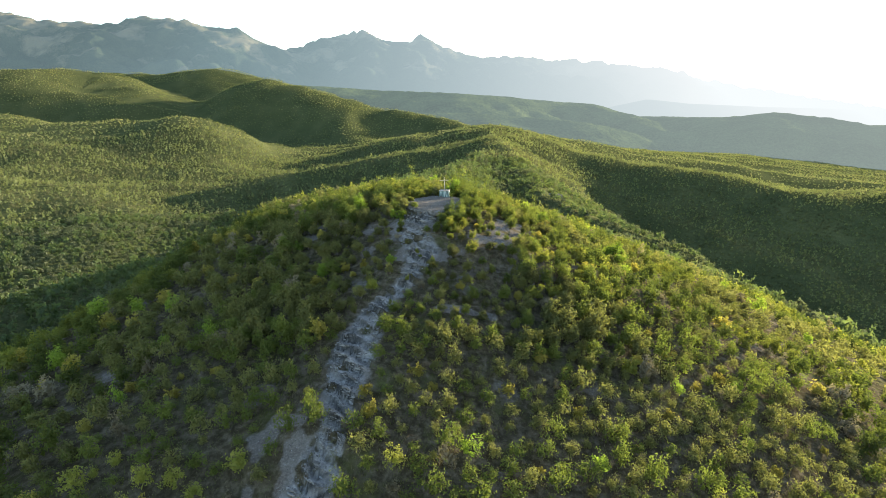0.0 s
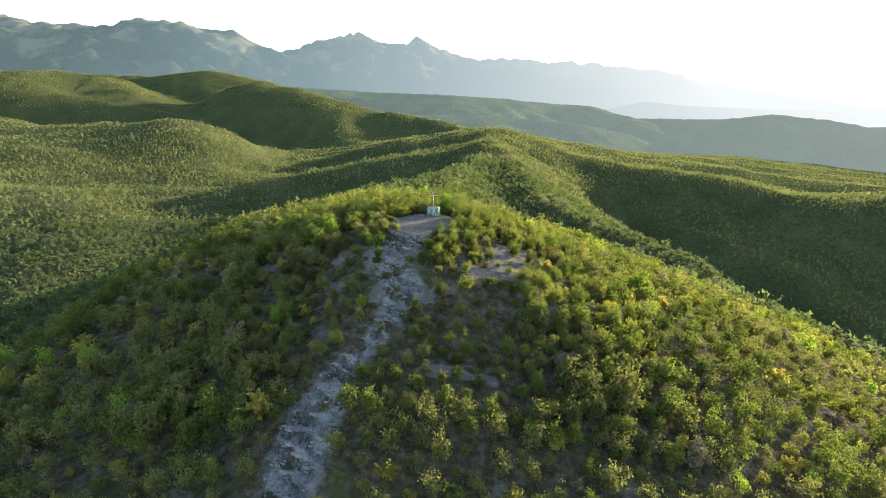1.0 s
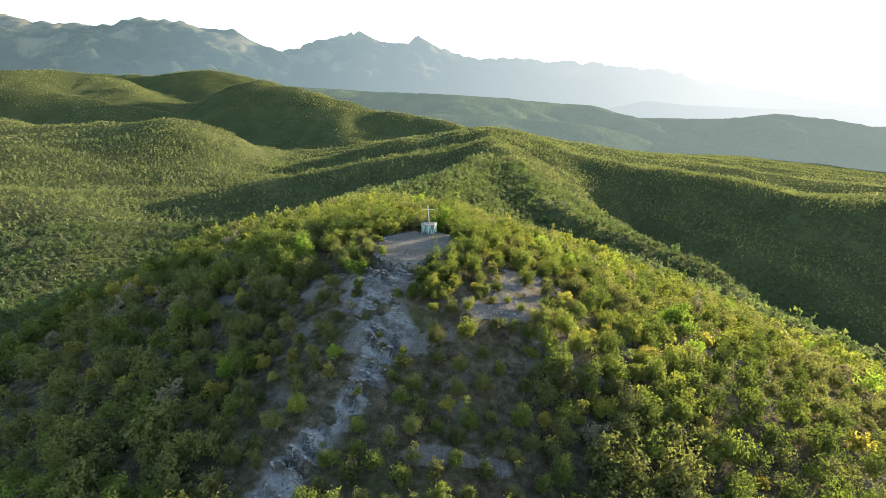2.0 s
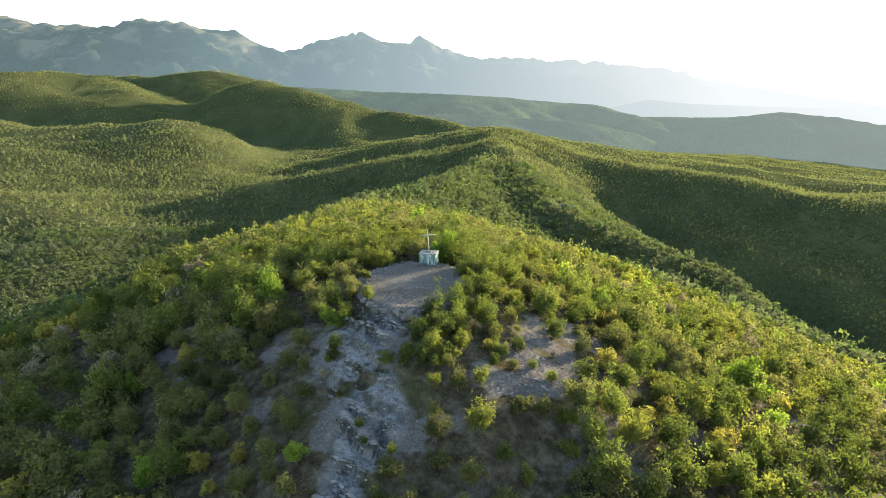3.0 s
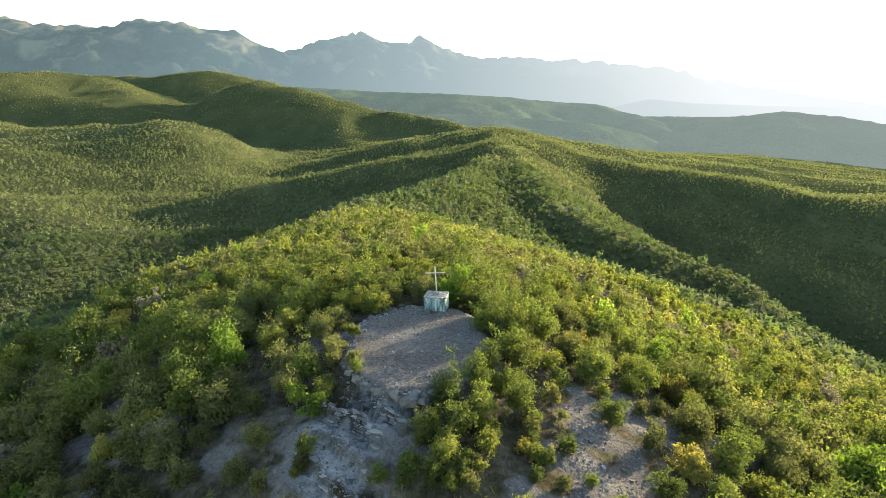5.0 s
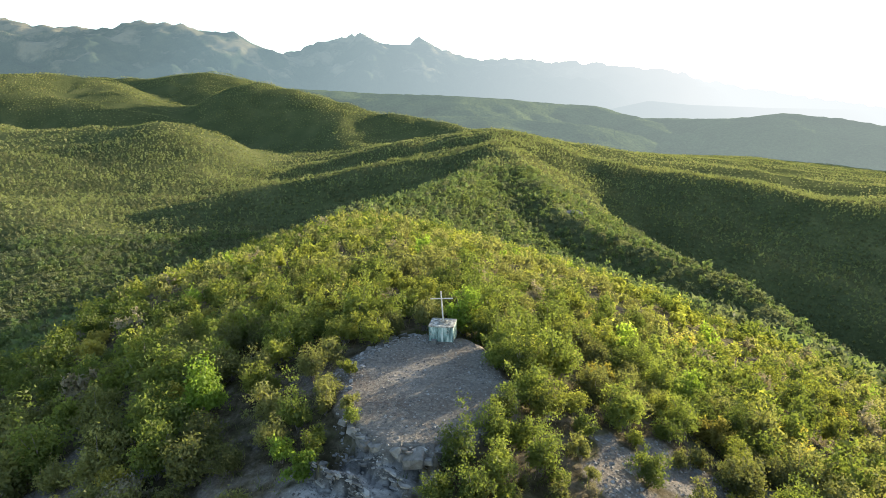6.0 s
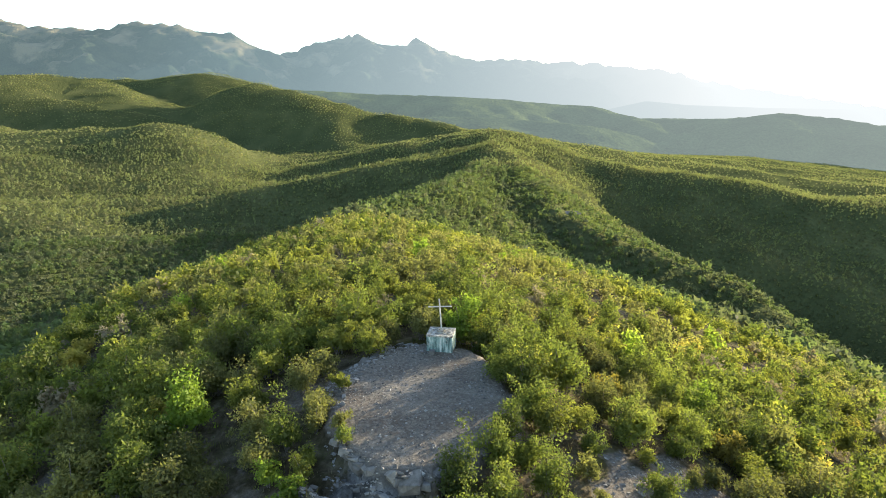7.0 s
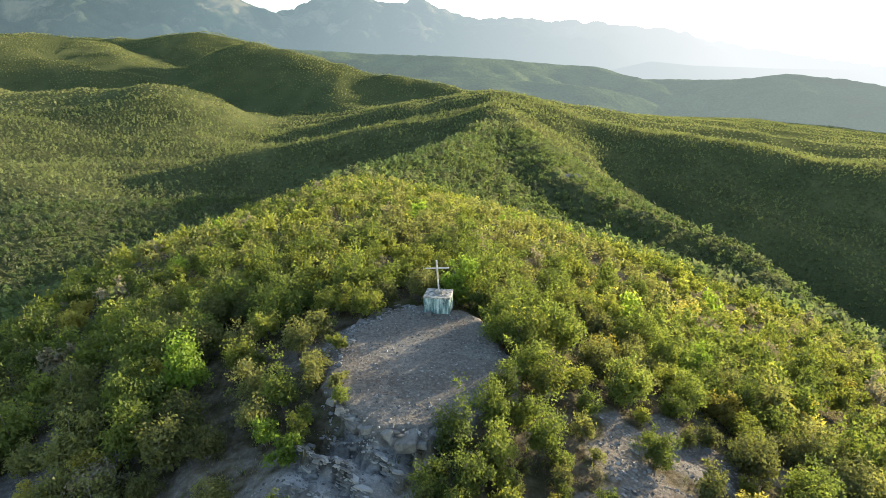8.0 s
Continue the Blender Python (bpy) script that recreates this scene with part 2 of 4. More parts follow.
RIDGES["dome"] = (
    [(-620, 640, 10, 0.14, 0.12), (-417, 570, -9, 0.14, 0.11), (-310, 560, -7, 0.14, 0.11), (-257, 560, -2.5, 0.16, 0.12), (-224, 580, -14, 0.2,
     0.14), (-195, 600, -32, 0.2, 0.14), (-172, 600, -49, 0.2, 0.14)],
    0.0006, 0.4, 15)
RIDGES["back_left"] = (
    [(-900, 850, 70, 0.2, 0.36), (-670, 900, 60, 0.2, 0.36), (-650, 1000, 67, 0.2, 0.36), (-605, 1000, 61, 0.25, 0.38), (-514, 950, 39, 0.25, 0.4),
     (-434, 900, 8, 0.25, 0.4), (-380, 860, -20, 0.25, 0.4)],
    0.0006, 0.55, 10)
RIDGES["back_left_spur"] = (
    [(-700, 930, 52, 0.3, 0.4), (-610, 872, 29, 0.15, 0.55), (-505, 858, 17, 0.15, 0.6), (-425, 845, 0, 0.15, 0.6), (-370, 835, -20, 0.2, 0.5)],
    0.0006, 0.7, 5)
RIDGES["dome_apron"] = (
    [(-520, 485, -5, 0.06, 0.05), (-335, 440, -18, 0.08, 0.06), (-245, 425, -29, 0.1, 0.07), (-165, 415, -42, 0.12, 0.09)],
    0.0018, 0.4, 20)
RIDGES["twin_hill"] = (
    [(-760, 1280, 76, 0.25, 0.38), (-680, 1250, 72, 0.25, 0.4), (-562, 1200, 48, 0.25, 0.32), (-489, 1150, 40, 0.25, 0.28), (-440, 1090, 5, 0.25,
     0.28)],
    0.0006, 0.5, 10)
RIDGES["far_knoll"] = (
    [(-640, 1265, 66, 0.25, 0.22), (-553, 1263, 76, 0.25, 0.22), (-492, 1263, 81, 0.25, 0.22), (-406, 1218, 61, 0.25, 0.22), (-342, 1173, 28, 0.25,
     0.22)],
    0.0006, 0.5, 10)
RIDGES["long_hill"] = (
    [(-400, 1010, 20, 0.25, 0.42), (-353, 985, 37, 0.25, 0.42), (-287, 950, 49, 0.25, 0.42), (-220, 930, 31, 0.25, 0.42), (-163, 900, 17, 0.25, 0.4),
     (-93, 880, 0, 0.25, 0.36), (-25, 850, -12, 0.2, 0.3), (45, 800, -26, 0.2, 0.3), (122, 760, -36, 0.2, 0.25), (200, 740, -60, 0.2, 0.2)],
    0.0005, 0.6, 7)
RIDGES["long_hill_spur"] = (
    [(-225, 930, 31, 0.3, 0.3), (-165, 850, 5, 0.3, 0.3), (-134, 790, -19, 0.3, 0.3), (-112, 720, -40, 0.3, 0.3)],
    0.001, 0.45, 8)
RIDGES["middle_ridge"] = (
    [(48, 440, -20, 0.4, 0.7), (45, 560, -19, 0.25, 0.3), (38, 640, -20, 0.25, 0.15), (45, 800, -26, 0.2, 0.15)],
    0.0006, 0.8, 10)
RIDGES["strip_low"] = (
    [(50, 490, -21, 0.3, 0.3), (-30, 470, -28, 0.3, 0.3), (-120, 440, -46, 0.3, 0.3)],
    0.001, 0.4, 4)
RIDGES["strip_mid"] = (
    [(42, 575, -19, 0.3, 0.3), (-48, 560, -26, 0.3, 0.3), (-130, 520, -47, 0.3, 0.3)],
    0.001, 0.4, 4)
RIDGES["strip_high"] = (
    [(38, 650, -20, 0.3, 0.3), (-20, 645, -26, 0.3, 0.3), (-120, 610, -48, 0.3, 0.3)],
    0.001, 0.4, 4)
# unseen crest points past x 306 are raised to shade the ravine
RIDGES["right_ridge"] = (
    [(45, 560, -19, 0.12, 0.3), (82, 520, -26, 0.12, 0.42), (125, 480, -39, 0.1, 0.5), (168, 460, -41, 0.1, 0.5), (215, 450, -48, 0.1, 0.5), (254,
     430, -56, 0.1, 0.5), (306, 420, -59, 0.1, 0.5), (380, 410, -54, 0.1, 0.5), (470, 395, -44, 0.1, 0.5),
     (640, 360, -38, 0.1, 0.5)],
    0.0006, 0.6, 6)
RIDGES["valley_flat"] = (
    [(70, 690, -26, .05, .05), (147, 720, -37.5, .05, .06), (215, 745, -48.5, .05, .06), (300, 780, -60, .04, .06), (397, 800, -70.5, .03, .05), (476, 740, -81.5, .03, .05), (530, 700, -88, .03, .05), (900, 640, -104, .03, .05)],
    .0001, .2, 25)
RIDGES["far_bank"] = (
    [(150, 640, -48, .08, .35), (224, 600, -55, .08, .5), (272, 600, -55, .08, .5), (316, 600, -59, .08, .5), (366, 600, -66, .08, .5), (415, 600, -73, .08, .5), (520, 590, -84, .08, .4)],
    .0004, .6, 5)

# the ravine between the spur and the ridge to its right, sunk into shade: floor points and how fast its sides rise
RAVINE = ([(195, 110, -142, .4, .4), (184, 200, -136, .4, .4), (166, 290, -124, .4, .4), (142, 350, -98, .4, .4), (116, 405, -62, .4, .4), (98, 445, -40, .4, .4)], .010, 3, 8)


# the gully along the foot of the summit's shaded flank
GULLY = ([(-66, 62, -27, .3, .3), (-66, 82, -26.5, .3, .3), (-66, 120, -26, .3, .3), (-62, 170, -28, .3, .3), (-52, 210, -34, .3, .3)], .009, 3, 6)


def ridge_height(x, y, table, fall=1.0):
    pts, grow, steep, roundness = table
    total, weight = np.zeros(x.shape), np.full(x.shape, 1e-30)
    for (x0, y0, z0, l0, r0), (x1, y1, z1, l1, r1) in zip(pts, pts[1:]):
        dx, dy = x1 - x0, y1 - y0
        t = np.clip(((x - x0) * dx + (y - y0) * dy) / (dx * dx + dy * dy), 0, 1)
        ox, oy = x - x0 - t * dx, y - y0 - t * dy
        d = np.sqrt(ox * ox + oy * oy + roundness ** 2) - roundness
        right = smooth(-0.35, 0.35, (ox * dy - oy * dx) / (np.hypot(dx, dy) * np.sqrt(ox * ox + oy * oy + 1)))
        a = (l0 + (l1 - l0) * t) * (1 - right) + (r0 + (r1 - r0) * t) * right
        turn = np.maximum((steep - a) / (2 * grow), 0)
        drop = np.where(d < turn, a * d + grow * d * d, a * turn + grow * turn * turn + steep * (d - turn))
        w = (ox * ox + oy * oy + 1) ** -3.0
        total, weight = total + w * (z0 + (z1 - z0) * t - drop * fall), weight + w
    return total / weight


TRAIL = [(-0.7, 53.1, 1.3), (-2.7, 52.3, 1.7), (-3.2, 50.2, 1.4), (-2.6, 48, .8), (-2.3, 44.4, .8), (-3.8, 41.9, 1.0), (-5.2, 39.1, 1.2), (-5.7, 36.2, 2.0),
         (-6.1, 33.6, 1.5), (-6.0, 31.2, .9), (-6.0, 29.6, 1.0), (-6.2, 27.8, 1.4), (-6.8, 25.6, 1.7), (-8.2, 20, 1.2), (-9.6, 6, .9), (-11, -14, .8)]
BRANCH = [(-1.9, 50.0, .6), (-1.0, 47.6, .8), (-1.6, 45.6, .6), (-2.3, 44.4, .5)]
BARE = [(-2.3, 51.5, 2.3, 1.5), (-1.6, 52.6, 1.8, .9), (-2.0, 47.0, 1.8, 1.5), (-12.6, 56.0, 1.4, 1.2), (-12.8, 54.2, 1.7, 1.2), (-15.2, 54.6, 1.0, .9), (-9.7, 54.3, 1.0, .5), (-11.2, 52.0, .6, 1.4),
        (-6.4, 48.2, .8, 1.0), (-6.8, 51.6, .7, .5), (4.8, 54.0, .9, .6), (5.8, 53.0, 2.4, 1.6), (7.2, 54.6, 2.9, 1.5), (11.2, 55.0, 1.2, .5), (3.8, 49.3, 2.3, 1.1), (5.0, 51.2, 1.8, 1.4),
        (20, 54.3, 1.3, .5), (.5, 47.2, 1.0, .6), (.6, 40.5, 1.5, .5), (13.3, 45.8, 1.2, .5), (8.1, 46.1, 1.2, .5), (-9.8, 29.6, .8, 1.9), (-3.1, 59.6, .8, .8),
        (-8.0, 27.2, .8, 1.9), (-9.9, 26.2, .6, 1.3), (-4.2, 50.3, 1.0, 1.5), (-8.9, 30.3, 1.6, .5), (2.6, 40.6, 1.6, .45)]


def line_mask(x, y, pts, soft):
    best = np.zeros(x.shape)
    for (x0, y0, w0), (x1, y1, w1) in zip(pts, pts[1:]):
        dx, dy = x1 - x0, y1 - y0
        t = np.clip(((x - x0) * dx + (y - y0) * dy) / (dx * dx + dy * dy), 0, 1)
        d = np.hypot(x - x0 - t * dx, y - y0 - t * dy) - (w0 + (w1 - w0) * t) * 0.78
        best = np.maximum(best, 1 - smooth(-soft, soft, d))
    return best


def clearing_mask(x, y, soft=.09):
    """The trodden round terrace on the summit."""
    r = np.hypot((x + .55) / 3.15, (y - 57.0) / 4.3) + .16 * value_noise(x * .9, y * .9, 5) + .10 * value_noise(x * 2.6, y * 2.6, 6) + .06 * value_noise(x * 5.5, y * 5.5, 7)
    return 1 - smooth(1 - soft, 1 + soft, r)


def bare_mask(x, y):
    wob = .75 * fbm(x * .8, y * .8, 31, 4)
    m = np.maximum(line_mask(x + wob, y + wob, TRAIL, .75), line_mask(x + wob, y - wob, BRANCH, .6))
    m = m * (1 - .7 * smooth(.08, .28, fbm(x * .95, y * .95, 39, 3)))
    for cx, cy, rx, ry in BARE:
        m = np.maximum(m, .9 * (1 - smooth(.45, 1.25, np.hypot((x - cx) / rx, (y - cy) / ry) + 1.15 * fbm(x * 1.1, y * 1.1, 37, 4))))
    return np.maximum(m, clearing_mask(x, y))


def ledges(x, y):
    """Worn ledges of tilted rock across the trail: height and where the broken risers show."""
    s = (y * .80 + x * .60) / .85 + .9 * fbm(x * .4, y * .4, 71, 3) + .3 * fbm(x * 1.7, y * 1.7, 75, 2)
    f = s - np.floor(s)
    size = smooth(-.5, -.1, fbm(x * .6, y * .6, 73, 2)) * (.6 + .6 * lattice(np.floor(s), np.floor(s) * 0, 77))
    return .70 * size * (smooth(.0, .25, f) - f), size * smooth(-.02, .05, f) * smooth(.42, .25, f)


def height(x, y):
    x, y = np.asarray(x, float), np.asarray(y, float)
    reach = np.hypot(x, y - 50)
    warp = np.clip((reach - 90) / 250, 0, 1)
    wx = x + warp * 26 * fbm(x / 70, y / 70, 41, 3)
    wy = y + warp * 26 * fbm(x / 70, y / 70, 47, 3)
    k = np.clip(reach * .012, .7, 6)
    base = -53 - 90 / (1 + np.exp(-(x - 35) / 30)) + 20 * smooth(560, 800, y) * smooth(0, 100, x)
    base = base - 60 * smooth(850, 1100, y)
    hs = [ridge_height(wx, wy, t) for t in RIDGES.values()] + [base]
    top = np.maximum.reduce(hs)
    h = top + k * np.log(sum(np.exp(np.clip((v - top) / k, -40, 0)) for v in hs)) - k * .35
    for table, soft in ((RAVINE, 3.0), (GULLY, 1.2)):
        cut = ridge_height(wx, wy, table, -1.0)
        low = np.minimum(h, cut)
        h = low - soft * np.log(np.exp(-np.clip((h - low) / soft, 0, 40)) + np.exp(-np.clip((cut - low) / soft, 0, 40)))
    gully = np.abs(fbm(x / 45, y / 45, 53, 3))
    h = h - warp * 9 * (.35 - gully) * smooth(-110, -20, h) * .6 + warp * 2.0 * fbm(x / 18, y / 18, 59, 3)
    h = h + (1 - warp) * (.5 * fbm(x / 7, y / 7, 61, 3) + .12 * fbm(x / 1.3, y / 1.3, 67, 3))
    close = 1 - smooth(35, 60, reach)
    bare = bare_mask(x, y) * close
    clear = clearing_mask(x, y, .04 + .13 * smooth(54.4, 56.6, y))
    trail = np.maximum(line_mask(x, y, TRAIL, .5), line_mask(x, y, BRANCH, .3)) * (1 - clear) * close
    tread, _ = ledges(x, y)
    crack = np.abs(fbm(x * 1.3, y * 1.3, 83, 3))
    h = h - .16 * trail + trail * tread - .25 * trail * crack
    foot = smooth(1.22, 1.03, np.hypot((x + .55) / 3.15, (y - 57.0) / 4.3)) * smooth(55.4, 54.4, y) * (1 - clear)
    h = h - .05 * foot
    flat = -.02 + .05 * fbm(x * .8, y * .8, 79, 3) - .012 * (57 - y) * (y < 57)
    return h * (1 - clear) + flat * clear


# ---------------- meshes ----------------
def mesh_of(name, verts, faces, material, flat=True):
    """A mesh from arrays; all faces have the same number of corners."""
    verts, faces = np.asarray(verts, np.float32), np.asarray(faces, np.int32)
    n, c = faces.shape
    me = bpy.data.meshes.new(name)
    me.vertices.add(len(verts)), me.loops.add(n * c), me.polygons.add(n)
    me.vertices.foreach_set("co", verts.ravel())
    me.loops.foreach_set("vertex_index", faces.ravel())
    me.polygons.foreach_set("loop_start", np.arange(0, n * c, c, dtype=np.int32))
    me.polygons.foreach_set("use_smooth", np.full(n, not flat))
    me.update(calc_edges=True)
    me.materials.append(material)
    return me


def part(name, data, parent, label=""):
    ob = new(name, data)
    ob.parent = parent
    return tagged(ob, label)


def from_bm(name, bm, material):
    me = bpy.data.meshes.new(name)
    bm.to_mesh(me)
    bm.free()
    me.materials.append(material)
    return me


def steps_out(lo, hi, fine, start, end, growth):
    """Coordinates that are fine from lo to hi and widen towards start and end."""
    out = list(np.arange(lo, hi + fine / 2, fine))
    v, s = hi, fine
    while v < end:
        s *= growth
        v += s
        out.append(v)
    v, s = lo, fine
    while v > start:
        s *= growth
        v -= s
        out.insert(0, v)
    return np.array(out)


def sheet(xs, ys, fn):
    X, Y = np.meshgrid(xs, ys)
    Z = fn(X.ravel(), Y.ravel())
    verts = np.stack([X.ravel(), Y.ravel(), Z], 1)
    nx, ny = len(xs), len(ys)
    i = (np.arange(ny - 1)[:, None] * nx + np.arange(nx - 1)[None, :]).ravel()
    return verts, np.stack([i, i + 1, i + nx + 1, i + nx], 1)


# ---------------- the ground and the distance ----------------
xs = steps_out(-9.5, 4, .15, -4700, 4700, 1.058)
ys = steps_out(30, 62, .16, -120, 4700, 1.039)
verts, faces = sheet(xs, ys, height)
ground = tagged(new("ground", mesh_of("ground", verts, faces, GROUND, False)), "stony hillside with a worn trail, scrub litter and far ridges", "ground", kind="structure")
spot = ground.data.attributes.new("bare", "FLOAT", "POINT")
spot.data.foreach_set("value", (bare_mask(verts[:, 0], verts[:, 1]) * (np.hypot(verts[:, 0], verts[:, 1] - 45) < 45)).astype(np.float32))
on_trail = np.maximum(line_mask(verts[:, 0], verts[:, 1], TRAIL, .6), line_mask(verts[:, 0], verts[:, 1], BRANCH, .5)) * (1 - clearing_mask(verts[:, 0], verts[:, 1], .04))
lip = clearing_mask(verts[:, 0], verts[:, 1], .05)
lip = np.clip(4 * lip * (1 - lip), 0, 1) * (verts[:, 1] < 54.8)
# mask for the shade painted on ledge risers and the terrace lip
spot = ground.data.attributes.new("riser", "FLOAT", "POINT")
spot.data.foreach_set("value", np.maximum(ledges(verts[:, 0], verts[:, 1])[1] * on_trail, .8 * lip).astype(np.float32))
spot = ground.data.attributes.new("dust", "FLOAT", "POINT")
spot.data.foreach_set("value", on_trail.astype(np.float32))
spot = ground.data.attributes.new("wooded", "FLOAT", "POINT")
spot.data.foreach_set("value", smooth(28, 75, np.hypot(verts[:, 0], verts[:, 1] - 50)).astype(np.float32))


def far_height(ridges, floor, rough, size, jag):
    def fn(x, y):
        wx, wy = x + rough * .35 * fbm(x / size, y / size, 3, 4), y + rough * 1.2 * fbm(x / size, y / size, 9, 4)
        hs = [ridge_height(wx, wy, t) for t in ridges]
        top = np.maximum.reduce(hs)
        crest = np.maximum.reduce([np.where(h > top - 1, ridge_height(wx, wy, t, 0.0), -1e9) for h, t in zip(hs, ridges)])
        cut = smooth(0, rough * 1.1, crest - top)
        crag = np.abs(fbm(x / size, y / size, 15, 5))
        return np.maximum(top - rough * (crag * 1.3 - .25) * cut + rough * jag * fbm(x / size * 7, y / size * 7, 21, 3), floor)
    return fn


FAR_HILLS = []
FAR_HILLS.append((
    [(-420, 1540, 52, 0.25, 0.25), (-276, 1500, 42, 0.25, 0.25), (-132, 1500, 34, 0.25, 0.25), (12, 1450, 27, 0.25, 0.25), (157, 1500, 17, 0.2, 0.25),
     (322, 1560, 3, 0.2, 0.25), (378, 1520, 0, 0.2, 0.25), (438, 1450, -19, 0.2, 0.25), (470, 1330, -55, 0.2, 0.2), (492, 1250, -86, 0.2, 0.2)],
    0.0004, 0.4, 14))
FAR_HILLS.append((
    [(-60, 1190, -14, 0.2, 0.3), (44, 1180, -16, 0.2, 0.3), (124, 1180, -22, 0.2, 0.3), (238, 1180, -31, 0.2, 0.3), (330, 1180, -44, 0.2, 0.3), (400, 1180, -59, 0.2, 0.3), (465, 1180, -82, 0.2, 0.3)],
    0.0004, 0.4, 10))
FAR_HILLS.append((
    [(20, 1450, 24, 0.3, 0.6), (70, 1350, -12, 0.3, 0.6), (100, 1240, -56, 0.3, 0.5)],
    0.0004, 0.4, 14))
FAR_HILLS.append((
    [(165, 1500, 14, 0.3, 0.6), (232, 1390, -18, 0.3, 0.6), (268, 1270, -62, 0.3, 0.5)],
    0.0004, 0.4, 14))
FAR_HILLS.append((
    [(470, 1760, -46, 0.2, 0.25), (540, 1680, -38, 0.2, 0.25), (600, 1500, -34, 0.2, 0.25), (636, 1300, -30, 0.2, 0.25), (717, 1250, -18, 0.2, 0.25), (793, 1200, -27, 0.2, 0.25),
     (858, 1150, -42, 0.2, 0.25), (1300, 1080, -42, 0.2, 0.25)],
    0.0004, 0.4, 14))
verts, faces = sheet(np.arange(-900, 1700, 14.0), np.arange(830, 1900, 14.0), far_height(FAR_HILLS, -118, 58, 130, .04))
tagged(new("backdrop_hills", mesh_of("backdrop_hills", verts, faces, FAR_HILL, False)), "scrub-covered hills beyond the valley with painted haze", "hills", kind="structure")
PLATEAU = [([(600, 2600, -60, .3, .3), (730, 2600, -24, .3, .3), (904, 2600, 11, .3, .3), (1081, 2600, -8, .3, .3), (1410, 2600, -24, .3, .3), (1648, 2400, -31, .3, .3),
             (1900, 2400, -44, .3, .3), (2600, 2400, -50, .3, .3)], .0002, .4, 20)]
RANGE_LEFT = ([(-3300, 3350, 560, .35, .35), (-2617, 3500, 523, .35, .35), (-2459, 3500, 474, .35, .35), (-1962, 3500, 450, .35, .35), (-1823, 3500, 482, .35, .35),
           (-1626, 3500, 466, .35, .35), (-1265, 3500, 412, .35, .35), (-1008, 3500, 300, .35, .35), (-800, 3450, 150, .35, .35)], .0001, .6, 15)
RANGE_RIGHT = ([(-1200, 3900, 290, .35, .35), (-1000, 3900, 340, .35, .35), (-859, 3900, 418, .4, .4), (-700, 3900, 440, .5, .5), (-652, 3900, 444, .8, .8), (-634, 3900, 464, .9, .9), (-616, 3900, 446, .9, .9), (-597, 3900, 474, .9, .9), (-577, 3900, 456, .8, .8), (-540, 3900, 430, .6, .6), (-487, 3900, 392, .35, .35),
           (-270, 3950, 380, .4, .4), (-174, 4000, 436, .6, .6), (-60, 4000, 365, .35, .35), (150, 4000, 290, .35, .35), (610, 4000, 284, .35, .35), (993, 3950, 266, .35, .35),
           (1500, 3900, 178, .35, .35), (2200, 3800, 40, .35, .35), (2900, 3700, -50, .35, .35)], .0001, .6, 12)
SPURS = [([(x0, y0, z0, .4, .7), ((x0 + x1) / 2, (y0 + y1) / 2, (z0 + z1) * .5 + 25, .4, .7), (x1, y1, z1, .4, .6)], .0001, .9, 12) for x0, y0, z0, x1, y1, z1 in (
    (-2459, 3500, 455, -2330, 2980, 150), (-2130, 3500, 430, -1990, 3050, 150), (-1823, 3500, 465, -1640, 2980, 130), (-1600, 3500, 450, -1420, 3000, 130), (-1265, 3500, 395, -1080, 3020, 110),
    (-859, 3900, 400, -760, 3350, 110), (-620, 3900, 440, -520, 3400, 100), (-270, 3950, 365, -150, 3420, 80), (-174, 4000, 415, 60, 3480, 90), (300, 4000, 270, 420, 3500, 60))]
verts, faces = sheet(np.arange(500, 2800, 22.0), np.arange(2100, 2900, 22.0), far_height(PLATEAU, -130, 14, 150, .05))
tagged(new("backdrop_plateau", mesh_of("backdrop_plateau", verts, faces, MOUNTAIN, False)), "low plateau paled by painted sunlit haze", "plateau", kind="structure")
verts, faces = sheet(np.arange(-3500, 3000, 20.0), np.arange(2500, 4300, 20.0), far_height([RANGE_LEFT, RANGE_RIGHT] + SPURS, -140, 190, 380, .15))
tagged(new("backdrop_mountains", mesh_of("backdrop_mountains", verts, faces, MOUNTAIN, False)), "mountain range with bare rock faces and painted blue haze", "mountains", kind="structure")


# ---------------- the shrine: plinth and cross ----------------
def rounded_box(bm, size, centre, bevel, rough=0.0, cuts=0):
    made = bmesh.ops.create_cube(bm, size=1)["verts"]
    bmesh.ops.scale(bm, vec=size, verts=made)
    edges = list({e for v in made for e in v.link_edges})
    if cuts:
        bmesh.ops.subdivide_edges(bm, edges=edges, cuts=cuts, use_grid_fill=True)
        made = bm.verts[:]
    else:
        made = list(bmesh.ops.bevel(bm, geom=edges, offset=bevel, segments=2, affect="EDGES")["verts"]) if bevel else made
    for v in made:
        v.co += Vector(centre) + rough * noise.noise_vector(v.co * 5)


